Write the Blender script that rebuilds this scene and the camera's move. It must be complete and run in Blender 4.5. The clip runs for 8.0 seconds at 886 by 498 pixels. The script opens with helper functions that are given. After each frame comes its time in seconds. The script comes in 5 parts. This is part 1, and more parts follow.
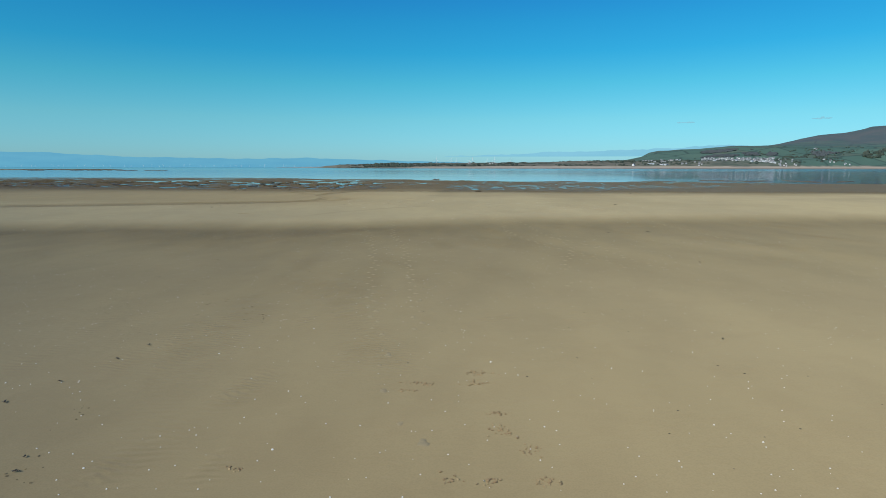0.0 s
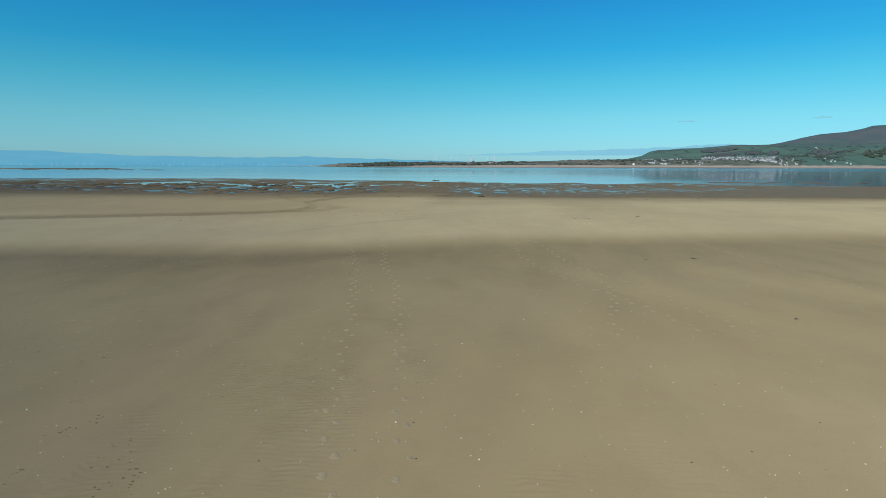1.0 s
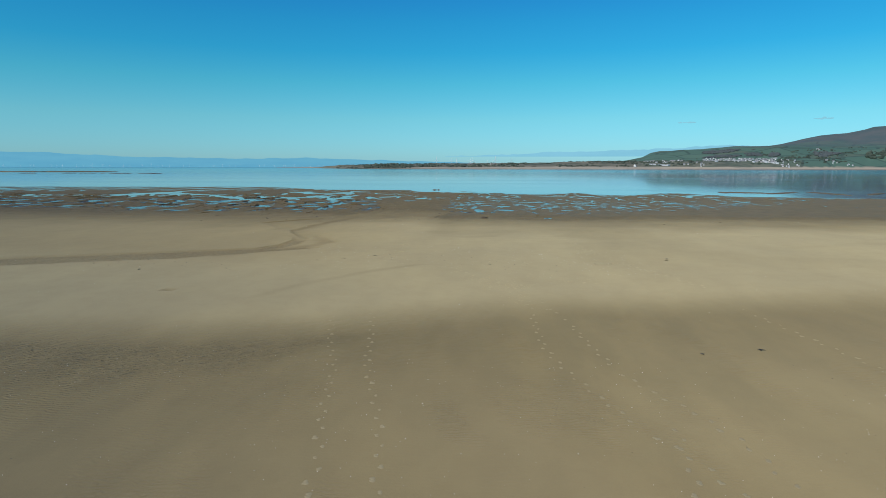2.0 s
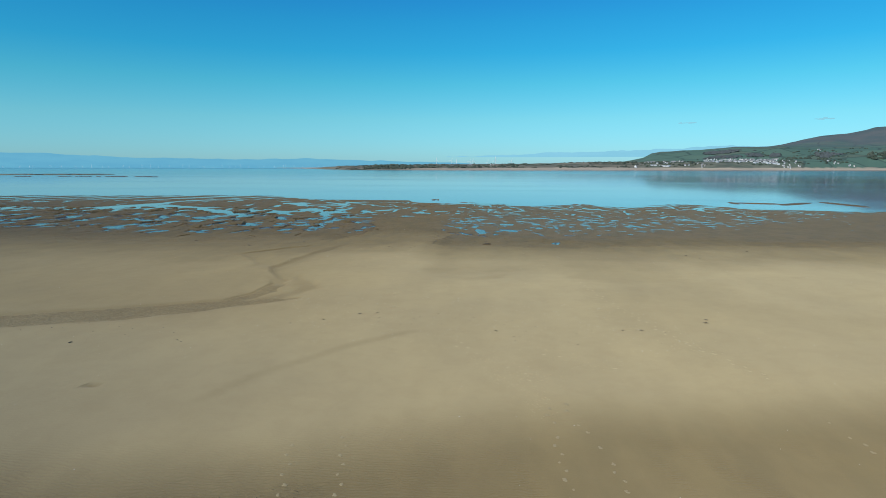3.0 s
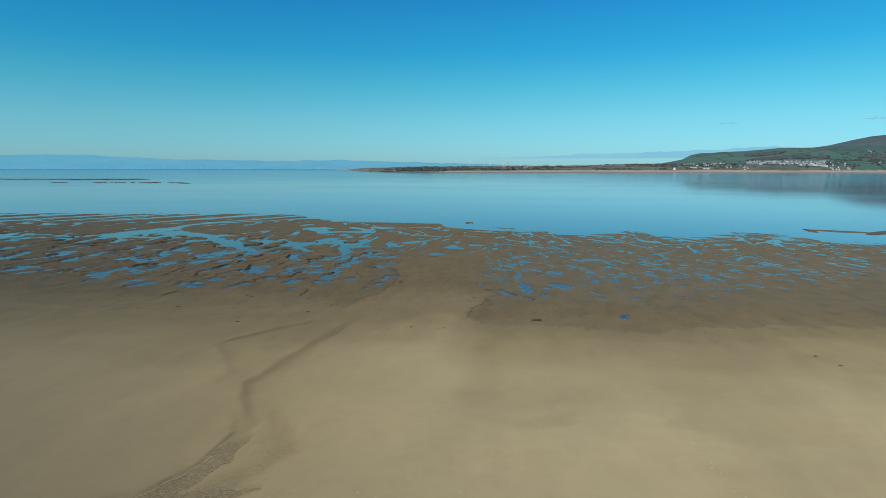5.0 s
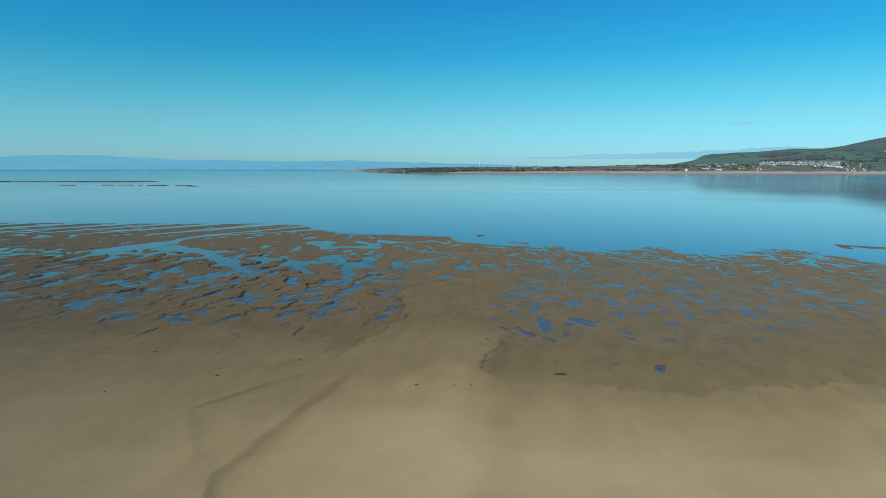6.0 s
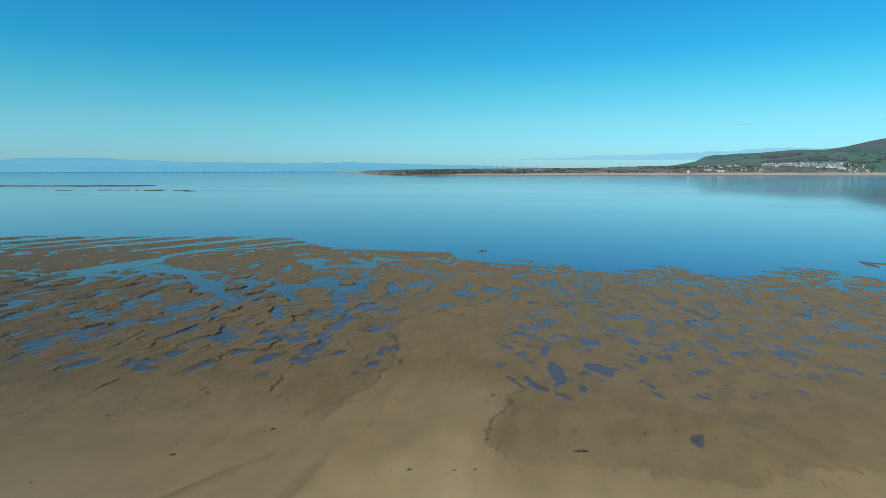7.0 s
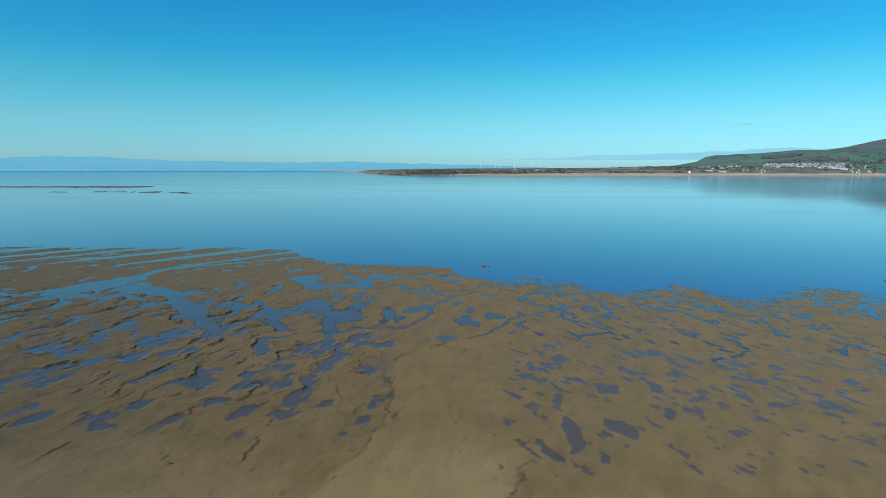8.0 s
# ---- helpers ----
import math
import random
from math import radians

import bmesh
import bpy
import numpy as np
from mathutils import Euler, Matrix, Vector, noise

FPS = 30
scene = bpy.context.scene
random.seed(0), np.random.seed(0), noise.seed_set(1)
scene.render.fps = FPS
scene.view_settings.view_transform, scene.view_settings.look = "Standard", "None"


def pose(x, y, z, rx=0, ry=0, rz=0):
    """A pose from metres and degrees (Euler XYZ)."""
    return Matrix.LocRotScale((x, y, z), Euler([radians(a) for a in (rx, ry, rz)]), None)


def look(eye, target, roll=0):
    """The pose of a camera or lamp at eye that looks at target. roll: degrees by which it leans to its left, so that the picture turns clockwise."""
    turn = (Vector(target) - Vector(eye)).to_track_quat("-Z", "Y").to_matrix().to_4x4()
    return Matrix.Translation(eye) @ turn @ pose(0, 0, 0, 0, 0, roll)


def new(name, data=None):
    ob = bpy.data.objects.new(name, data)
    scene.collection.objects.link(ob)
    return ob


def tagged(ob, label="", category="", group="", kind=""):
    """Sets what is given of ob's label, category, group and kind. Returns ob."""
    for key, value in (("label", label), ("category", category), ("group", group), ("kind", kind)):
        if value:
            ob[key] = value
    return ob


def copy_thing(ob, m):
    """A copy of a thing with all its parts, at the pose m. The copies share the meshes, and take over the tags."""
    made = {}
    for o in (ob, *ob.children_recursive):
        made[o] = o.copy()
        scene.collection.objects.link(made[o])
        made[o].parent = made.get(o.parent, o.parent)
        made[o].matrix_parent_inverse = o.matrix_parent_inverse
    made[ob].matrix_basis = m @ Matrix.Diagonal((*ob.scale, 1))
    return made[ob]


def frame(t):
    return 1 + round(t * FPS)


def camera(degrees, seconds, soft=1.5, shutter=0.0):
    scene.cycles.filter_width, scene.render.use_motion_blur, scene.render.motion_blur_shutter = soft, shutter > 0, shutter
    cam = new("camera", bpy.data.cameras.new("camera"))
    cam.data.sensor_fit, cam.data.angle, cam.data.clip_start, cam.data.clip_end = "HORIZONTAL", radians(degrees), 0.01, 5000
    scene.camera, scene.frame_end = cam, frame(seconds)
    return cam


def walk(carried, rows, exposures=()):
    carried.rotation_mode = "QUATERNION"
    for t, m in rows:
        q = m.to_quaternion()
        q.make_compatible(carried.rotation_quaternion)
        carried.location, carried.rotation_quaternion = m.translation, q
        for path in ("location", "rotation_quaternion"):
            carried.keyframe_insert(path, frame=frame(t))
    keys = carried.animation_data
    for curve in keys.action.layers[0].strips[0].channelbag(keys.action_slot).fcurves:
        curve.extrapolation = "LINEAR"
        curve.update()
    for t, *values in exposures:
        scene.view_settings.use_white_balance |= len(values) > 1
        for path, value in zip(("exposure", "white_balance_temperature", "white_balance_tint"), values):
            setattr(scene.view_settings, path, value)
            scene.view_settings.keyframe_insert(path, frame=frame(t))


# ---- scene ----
cam = camera(73.7, 8.0, 0.8)
PATH = [
    (0, (3.05, -6.696, 4.994), (2.871, -4.723, 4.719), 0.1),
    (0.5, (2.66, -3.197, 5.001), (2.481, -1.224, 4.727), 0.1),
    (1, (2.248, 0.879, 5.785), (2.07, 2.851, 5.506), 0.15),
    (1.5, (1.856, 4.655, 7.232), (1.677, 6.627, 6.955), 0.15),
    (3, (0.944, 17.345, 12.007), (0.764, 19.318, 11.731), 0.1),
    (3.5, (0.58, 21.761, 13.57), (0.398, 23.733, 13.295), 0.1),
    (4, (-0.051, 26.959, 15.163), (-0.244, 28.931, 14.889), 0.1),
    (4.5, (-0.518, 31.924, 16.665), (-0.745, 33.892, 16.392), 0.1),
    (5, (-1.53, 37.203, 18.314), (-1.819, 39.163, 18.04), 0.1),
    (6.5, (-3.619, 51.367, 23.059), (-3.941, 53.322, 22.786), 0.1),
    (7, (-4.37, 56.566, 24.68), (-4.693, 58.521, 24.41), 0.0),
    (7.5, (-5.043, 61.084, 26.19), (-5.367, 63.039, 25.919), 0.0),
    (8, (-5.973, 66.087, 27.994), (-6.296, 68.042, 27.721), 0.1),
]
EXPOSURES = ((0.0, 0.0), (2.2, 0.0), (3.0, 0.1), (4.0, 0.0), (5.0, -0.03), (6.5, 0.11), (8.0, 0.2))
walk(cam, [(t, look(eye, target, roll)) for t, eye, target, roll in PATH], EXPOSURES)

# ---- world and sun ----
SUN_AZ, SUN_EL = -142.0, 40.0            # degrees, clockwise from +y; behind the camera and to its left
world = bpy.data.worlds.new("world")
scene.world = world
world.use_nodes = True
wn, wl = world.node_tree.nodes, world.node_tree.links
wn.clear()
w_out, w_bg = wn.new("ShaderNodeOutputWorld"), wn.new("ShaderNodeBackground")
w_sky = wn.new("ShaderNodeTexSky")
w_sky.sky_type, w_sky.sun_disc = "NISHITA", False
w_sky.sun_elevation, w_sky.sun_rotation = radians(SUN_EL), radians(SUN_AZ)
w_sky.air_density, w_sky.dust_density, w_sky.ozone_density = 1.0, 0.3, 2.0
w_co, w_sep, w_ramp, w_mul = (wn.new("ShaderNodeTexCoord"), wn.new("ShaderNodeSeparateXYZ"),
                              wn.new("ShaderNodeValToRGB"), wn.new("ShaderNodeMix"))
w_mul.data_type, w_mul.blend_type = "RGBA", "MULTIPLY"
w_mul.inputs["Factor"].default_value = 1.0
SKY_TINT = ((0.0, (0.265, 0.54, 0.85)), (0.03, (0.255, 0.56, 0.805)), (0.077, (0.24, 0.595, 0.71)), (0.133, (0.145, 0.61, 0.69)),
            (0.18, (0.075, 0.575, 0.73)), (0.225, (0.064, 0.560, 0.755)), (0.28, (0.060, 0.495, 0.80)), (0.6, (0.2, 0.445, 0.73)), (1.0, (0.47, 0.62, 0.78)))
els = w_ramp.color_ramp.elements
while len(els) < len(SKY_TINT):
    els.new(0.5)
for e, (p, c) in zip(els, SKY_TINT):
    e.position, e.color = p, (*c, 1)
wl.new(w_co.outputs["Generated"], w_sep.inputs[0])
wl.new(w_sep.outputs["Z"], w_ramp.inputs[0])
wl.new(w_sky.outputs[0], w_mul.inputs["A"])
wl.new(w_ramp.outputs[0], w_mul.inputs["B"])
wl.new(w_mul.outputs["Result"], w_bg.inputs[0])
w_bg.inputs[1].default_value = 0.148
wl.new(w_bg.outputs[0], w_out.inputs[0])

sun = new("sun", bpy.data.lights.new("sun", "SUN"))
sun.data.energy, sun.data.angle, sun.data.color = 3.2, radians(0.6), (1.0, 0.94, 0.82)
_d = Vector((math.sin(radians(SUN_AZ)) * math.cos(radians(SUN_EL)),
             math.cos(radians(SUN_AZ)) * math.cos(radians(SUN_EL)), math.sin(radians(SUN_EL))))
sun.matrix_world = look(_d * 50, (0, 0, 0))


# ---- materials ----
class Mat:
    """A node material with short ways to add nodes."""

    def __init__(self, name):
        self.m = bpy.data.materials.new(name)
        self.m.use_nodes = True
        self.n, self.l = self.m.node_tree.nodes, self.m.node_tree.links
        self.b = self.n["Principled BSDF"]
        self.co = self.n.new("ShaderNodeTexCoord").outputs["Object"]

    def put(self, value, socket):
        if hasattr(value, "links"):
            self.l.new(value, socket)
        else:
            socket.default_value = (*value, 1) if isinstance(value, tuple) and len(value) == 3 and socket.type == "RGBA" else value

    def noise(self, scale, detail=4.0, rough=0.55, stretch=None, turn=0.0, dist=0.0):
        t = self.n.new("ShaderNodeTexNoise")
        t.inputs["Scale"].default_value, t.inputs["Detail"].default_value = scale, detail
        t.inputs["Roughness"].default_value, t.inputs["Distortion"].default_value = rough, dist
        src = self.co
        if stretch:
            mp = self.n.new("ShaderNodeMapping")
            mp.inputs["Rotation"].default_value = (0, 0, radians(turn))
            mp.inputs["Scale"].default_value = stretch
            self.l.new(src, mp.inputs[0])
            src = mp.outputs[0]
        self.l.new(src, t.inputs["Vector"])
        return t.outputs["Fac"]

    def range(self, v, a, b, c=0.0, d=1.0):
        t = self.n.new("ShaderNodeMapRange")
        t.interpolation_type = "SMOOTHSTEP"
        self.put(v, t.inputs[0])
        for k, x in zip((1, 2, 3, 4), (a, b, c, d)):
            t.inputs[k].default_value = x
        return t.outputs[0]

    def mix(self, f, a, b, kind="MIX"):
        t = self.n.new("ShaderNodeMix")
        t.data_type, t.blend_type = "RGBA", kind
        self.put(f, t.inputs["Factor"])
        self.put(a, t.inputs["A"])
        self.put(b, t.inputs["B"])
        return t.outputs["Result"]

    def math(self, op, a, b):
        t = self.n.new("ShaderNodeMath")
        t.operation = op
        self.put(a, t.inputs[0])
        self.put(b, t.inputs[1])
        return t.outputs[0]

    def attr(self, name):
        t = self.n.new("ShaderNodeAttribute")
        t.attribute_name = name
        return t.outputs["Fac"]

    def rand(self):
        return self.n.new("ShaderNodeObjectInfo").outputs["Random"]

    def island(self):
        return self.n.new("ShaderNodeNewGeometry").outputs["Random Per Island"]

    def bump(self, h, strength, distance, prev=None):
        t = self.n.new("ShaderNodeBump")
        t.inputs["Strength"].default_value, t.inputs["Distance"].default_value = strength, distance
        self.l.new(h, t.inputs["Height"])
        if prev is not None:
            self.l.new(prev, t.inputs["Normal"])
        return t.outputs[0]

    def done(self, color, rough=0.8, metal=0.0, normal=None, spec=0.5):
        self.put(color, self.b.inputs["Base Color"])
        self.put(rough, self.b.inputs["Roughness"])
        self.put(metal, self.b.inputs["Metallic"])
        self.put(spec, self.b.inputs["Specular IOR Level"])
        if normal is not None:
            self.l.new(normal, self.b.inputs["Normal"])
        return self.m


def sand_material():
    k = Mat("beach_sand")
    wet, rip = k.attr("wet"), k.attr("ripple")
    broad = k.noise(0.06, 3)
    mid = k.noise(0.5, 4, stretch=(1.0, 0.35, 1.0))
    grain = k.noise(35.0, 3)
    dry = k.mix(k.range(broad, 0.3, 0.7), (0.415, 0.334, 0.180), (0.367, 0.298, 0.166))
    dry = k.mix(k.range(mid, 0.35, 0.75, 0.0, 0.2), dry, (0.335, 0.268, 0.140))
    damp = k.mix(k.range(mid, 0.3, 0.7), (0.226, 0.171, 0.077), (0.189, 0.145, 0.067))
    damp = k.mix(k.range(broad, 0.42, 0.7, 0.0, 0.6), damp, (0.212, 0.160, 0.077))
    col = k.mix(wet, dry, damp)
    blot = k.noise(0.22, 5, dist=0.8)
    soaked = k.mix(k.range(mid, 0.3, 0.7), (0.146, 0.102, 0.035), (0.112, 0.082, 0.030))
    soaked = k.mix(k.range(blot, 0.45, 0.65, 0.0, 0.8), soaked, (0.157, 0.109, 0.043))
    col = k.mix(k.range(wet, 1.0, 2.0), col, soaked)
    fleck = k.noise(1.1, 6, rough=0.7, stretch=(1.0, 0.45, 1.0), turn=-12, dist=0.5)
    fleck = k.math("MULTIPLY", k.range(fleck, 0.56, 0.70), k.range(wet, 0.95, 1.6, 0.0, 0.7))
    col = k.mix(fleck, col, (0.052, 0.042, 0.024))
    # rough crumbling crust on the mounds of the flat
    broken = k.attr("broken")
    scab = k.noise(0.9, 7, rough=0.72, stretch=(1.0, 0.3, 1.0), turn=8, dist=0.6)
    scab = k.math("MULTIPLY", k.range(scab, 0.55, 0.62), k.math("MULTIPLY", broken, k.range(k.noise(0.15, 4), 0.44, 0.60)))
    col = k.mix(k.math("MULTIPLY", scab, 0.6), col, (0.048, 0.037, 0.020))
    # the western banks beyond the first hollow are of a warmer sand
    col = k.mix(k.attr("bank"), col, k.mix(1.0, col, (1.03, 0.985, 0.915), "MULTIPLY"))
    # near-black faces of the small scarps: their shade put into the mud's colour
    col = k.mix(k.math("MULTIPLY", k.range(k.attr("scarp_shade"), 0.15, 0.9, 0.0, 0.8), k.range(k.noise(1.3, 4), 0.38, 0.56, 0.15, 1.0)), col, (0.030, 0.024, 0.014))
    # darker troughs between the strong ripples of the gully
    pits = k.noise(4.2, 2, stretch=(0.8, 1.6, 1.0), turn=25, dist=0.5)
    strong = k.range(rip, 0.75, 1.0)
    col = k.mix(k.math("MULTIPLY", k.range(pits, 0.62, 0.42), k.math("MULTIPLY", strong, 0.3)), col, (0.14, 0.11, 0.056))
    patchy = k.noise(0.75, 6, rough=0.65, dist=0.4)
    col = k.mix(k.range(patchy, 0.40, 0.66, 0.0, 0.18), col, k.mix(0.45, col, (0.16, 0.10, 0.047)))
    tone = k.noise(0.16, 4, stretch=(1.0, 0.3, 1.0), turn=12, dist=0.6)
    col = k.mix(k.range(tone, 0.35, 0.68, 0.0, 0.16), col, k.mix(0.5, col, (0.14, 0.11, 0.065)))
    col = k.mix(k.range(grain, 0.35, 0.7, 0.0, 0.25), col, k.mix(0.5, col, (0.10, 0.08, 0.047)))
    # ripple marks, a hand's width apart, crests across the shore
    wave = k.n.new("ShaderNodeTexWave")
    wave.bands_direction = "Y"
    wave.inputs["Scale"].default_value, wave.inputs["Distortion"].default_value = 1.7, 9.0
    wave.inputs["Detail"].default_value, wave.inputs["Detail Scale"].default_value = 3.0, 0.7
    k.l.new(k.co, wave.inputs["Vector"])
    h = k.math("MULTIPLY", wave.outputs["Fac"], rip)
    n1 = k.bump(h, 0.6, 0.05)
    n2 = k.bump(k.noise(3.0, 6, rough=0.65), 0.30, 0.05, n1)
    crust = k.math("MULTIPLY", k.noise(0.8, 8, rough=0.68, stretch=(1.0, 0.5, 1.0), turn=-14), k.range(wet, 0.9, 1.5, 0.0, 1.0))
    n2 = k.bump(crust, 0.7, 0.30, n2)
    n2 = k.bump(k.math("SUBTRACT", 1.0, scab), 0.7, 0.08, n2)
    n2 = k.bump(k.math("MULTIPLY", pits, strong), 0.8, 0.14, n2)
    n3 = k.bump(grain, 0.12, 0.01, n2)
    k.b.inputs["Diffuse Roughness"].default_value = 1.0
    # a thin film of water lies like a clear coat over the soaked sand
    film = k.range(k.attr("film"), 0.25, 0.8)
    col = k.mix(k.math("MULTIPLY", film, 0.8), col, (0.050, 0.039, 0.025))
    k.put(k.math("MULTIPLY", film, 0.9), k.b.inputs["Coat Weight"])
    k.b.inputs["Coat Roughness"].default_value, k.b.inputs["Coat IOR"].default_value = 0.14, 1.33
    sheen = k.math("SUBTRACT", k.range(wet, 0.0, 1.7, 0.9, 0.68), k.range(wet, 1.72, 2.0, 0.0, 0.10))
    return k.done(col, sheen, normal=n3, spec=0.25)


def water_material():
    """Murky blue where it is deep, thin over brown mud in the pools; far out roughened by wind, with reflected sky put
    into its colour.
    """
    k = Mat("calm_sea_water")
    deep, ruffle_sheen, over = k.attr("deep"), k.attr("ruffle_sheen"), k.attr("depth")
    patch = k.noise(0.012, 4, stretch=(0.35, 1.0, 1.0))
    col = k.mix(k.range(patch, 0.35, 0.7), (0.047, 0.074, 0.182), (0.053, 0.084, 0.196))
    bed = k.mix(k.range(k.noise(0.3, 4), 0.35, 0.65), (0.090, 0.072, 0.052), (0.072, 0.058, 0.042))
    col = k.mix(deep, bed, col)
    # brighter blue with distance: the sky's reflection put into the base colour
    col = k.mix(k.range(ruffle_sheen, 0.0, 0.22), col, (0.050, 0.175, 0.245))
    k.b.inputs["IOR"].default_value = 1.333
    rough = k.math("ADD", k.range(patch, 0.40, 0.70, 0.06, 0.09), k.math("ADD", k.math("MULTIPLY", ruffle_sheen, 0.22), k.range(deep, 0.0, 1.0, 0.03, 0.0)))
    n = k.bump(k.noise(0.9, 3, stretch=(0.6, 1.2, 1.0)), 0.010, 0.05)
    # a film a few millimetres deep stays clear: the sand shows through and only its gloss is seen
    clear, gloss, fresnel = k.n.new("ShaderNodeBsdfTransparent"), k.n.new("ShaderNodeBsdfGlossy"), k.n.new("ShaderNodeFresnel")
    film, water = k.n.new("ShaderNodeMixShader"), k.n.new("ShaderNodeMixShader")
    gloss.inputs["Roughness"].default_value, fresnel.inputs["IOR"].default_value = 0.16, 1.30
    k.l.new(n, gloss.inputs["Normal"])
    k.l.new(fresnel.outputs[0], film.inputs[0])
    k.l.new(clear.outputs[0], film.inputs[1])
    k.l.new(gloss.outputs[0], film.inputs[2])
    k.put(k.range(over, 0.002, 0.05), water.inputs[0])
    k.l.new(film.outputs[0], water.inputs[1])
    k.l.new(k.b.outputs[0], water.inputs[2])
    k.l.new(water.outputs[0], k.n["Material Output"].inputs["Surface"])
    return k.done(col, rough, normal=n, spec=0.5)


def plain(name, a, b, scale=3.0, rough=0.8, spec=0.3, per=""):
    """A surface that varies between two colours, by noise and, if asked, from piece to piece."""
    k = Mat(name)
    f = k.range(k.noise(scale, 4), 0.3, 0.7)
    if per:
        f = k.math("ADD", k.math("MULTIPLY", f, 0.45), k.math("MULTIPLY", k.rand() if per == "object" else k.island(), 0.55))
    return k.done(k.mix(f, a, b), rough, spec=spec, normal=k.bump(k.noise(scale * 6, 3), 0.2, 0.02))


def far_land_material():
    k = Mat("far_land")
    beach, heath, scrub = k.attr("beach"), k.attr("heath"), k.attr("scrub")
    vor = k.n.new("ShaderNodeTexVoronoi")
    vor.inputs["Scale"].default_value = 0.0075
    k.l.new(k.co, vor.inputs["Vector"])
    edge = k.n.new("ShaderNodeTexVoronoi")
    edge.feature = "DISTANCE_TO_EDGE"
    edge.inputs["Scale"].default_value = 0.0075
    k.l.new(k.co, edge.inputs["Vector"])
    pick = k.n.new("ShaderNodeSeparateXYZ")
    k.l.new(vor.outputs["Color"], pick.inputs[0])
    # fields and moor are paled and blued: distance haze put into their colours
    field = k.mix(pick.outputs[0], (0.086, 0.158, 0.122), (0.110, 0.184, 0.136))
    field = k.mix(k.range(pick.outputs[1], 0.72, 0.9, 0.0, 0.6), field, (0.125, 0.15, 0.11))
    field = k.mix(k.range(edge.outputs["Distance"], 0.02, 0.05, 0.65, 0.0), field, (0.045, 0.075, 0.068))
    moor = k.mix(k.range(k.noise(0.006, 5), 0.35, 0.65), (0.090, 0.128, 0.128), (0.128, 0.142, 0.138))
    col = k.mix(heath, field, moor)
    bush = k.mix(k.range(k.noise(0.03, 5, stretch=(0.5, 1.5, 1)), 0.35, 0.65), (0.105, 0.115, 0.085), (0.23, 0.21, 0.155))
    col = k.mix(scrub, col, bush)
    sand = k.mix(k.range(k.noise(0.02, 4, stretch=(0.2, 1.0, 1.0)), 0.35, 0.65), (0.50, 0.42, 0.31), (0.40, 0.34, 0.26))
    up = k.n.new("ShaderNodeSeparateXYZ")
    k.l.new(k.co, up.inputs[0])
    tide = k.math("MULTIPLY", k.range(up.outputs["Z"], 0.35, 0.7), k.range(up.outputs["Z"], 2.6, 2.0))
    sand = k.mix(k.math("MULTIPLY", tide, 0.7), sand, (0.15, 0.125, 0.11))
    col = k.mix(beach, col, sand)
    return k.done(col, 0.95, spec=0.1)


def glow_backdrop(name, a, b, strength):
    """Plain far distance that glows: the light of the hazy air before it is put into its colour."""
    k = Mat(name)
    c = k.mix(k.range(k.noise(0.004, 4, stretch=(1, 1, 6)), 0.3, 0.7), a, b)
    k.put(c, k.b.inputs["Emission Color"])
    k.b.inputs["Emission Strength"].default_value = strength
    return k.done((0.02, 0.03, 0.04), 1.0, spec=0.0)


M_SAND, M_WATER, M_LAND = sand_material(), water_material(), far_land_material()
M_PRINT = plain("loose_pale_sand", (0.385, 0.31, 0.177), (0.335, 0.27, 0.153), 9.0, 0.95, 0.15, "object")
M_DUG = plain("dug_brown_sand", (0.46, 0.34, 0.18), (0.27, 0.185, 0.10), 14.0, 0.95, 0.15, "island")
M_SHELL = plain("bleached_shell", (0.86, 0.83, 0.76), (0.70, 0.66, 0.58), 40.0, 0.5, 0.5, "island")
M_WEED = plain("dark_seaweed", (0.030, 0.022, 0.014), (0.055, 0.040, 0.022), 12.0, 0.5, 0.5, "island")
M_DRIFT = plain("weathered_driftwood", (0.060, 0.045, 0.032), (0.11, 0.085, 0.06), 14.0, 0.9, 0.2)
M_CAST = plain("dark_cast_sand", (0.13, 0.102, 0.058), (0.19, 0.15, 0.086), 14.0, 0.9, 0.15, "island")
M_MUD = plain("dark_wet_mud", (0.17, 0.122, 0.058), (0.13, 0.094, 0.046), 0.8, 0.7, 0.3)
M_ROCK = plain("dark_skear_rock", (0.055, 0.05, 0.042), (0.10, 0.085, 0.065), 1.5, 0.8, 0.3, "island")
M_BUSH = plain("coastal_scrub", (0.048, 0.068, 0.054), (0.100, 0.116, 0.086), 0.2, 0.95, 0.1, "island")
# the wood's bluish grey also holds the haze of distance
M_WOOD = plain("leafless_wood", (0.084, 0.102, 0.104), (0.108, 0.118, 0.116), 0.2, 0.95, 0.1, "island")
M_RENDERED = plain("white_rendered_wall", (0.88, 0.87, 0.85), (0.72, 0.71, 0.69), 0.4, 0.85, 0.2, "object")
M_SLATE = plain("grey_slate_roof", (0.20, 0.21, 0.23), (0.34, 0.33, 0.33), 0.5, 0.8, 0.3, "object")
M_SHEET = plain("pale_sheet_metal", (0.72, 0.73, 0.73), (0.58, 0.60, 0.61), 0.2, 0.6, 0.3)
M_TURBINE = plain("white_turbine_paint", (0.84, 0.85, 0.86), (0.78, 0.79, 0.81), 0.1, 0.5, 0.4)
# cloud, far hills and bank glow; the haze over them is in these colours
M_CLOUD = glow_backdrop("thin_grey_cloud", (0.225, 0.55, 0.68), (0.25, 0.58, 0.71), 1.0)
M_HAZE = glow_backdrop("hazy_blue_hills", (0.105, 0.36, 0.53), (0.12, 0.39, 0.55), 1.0)
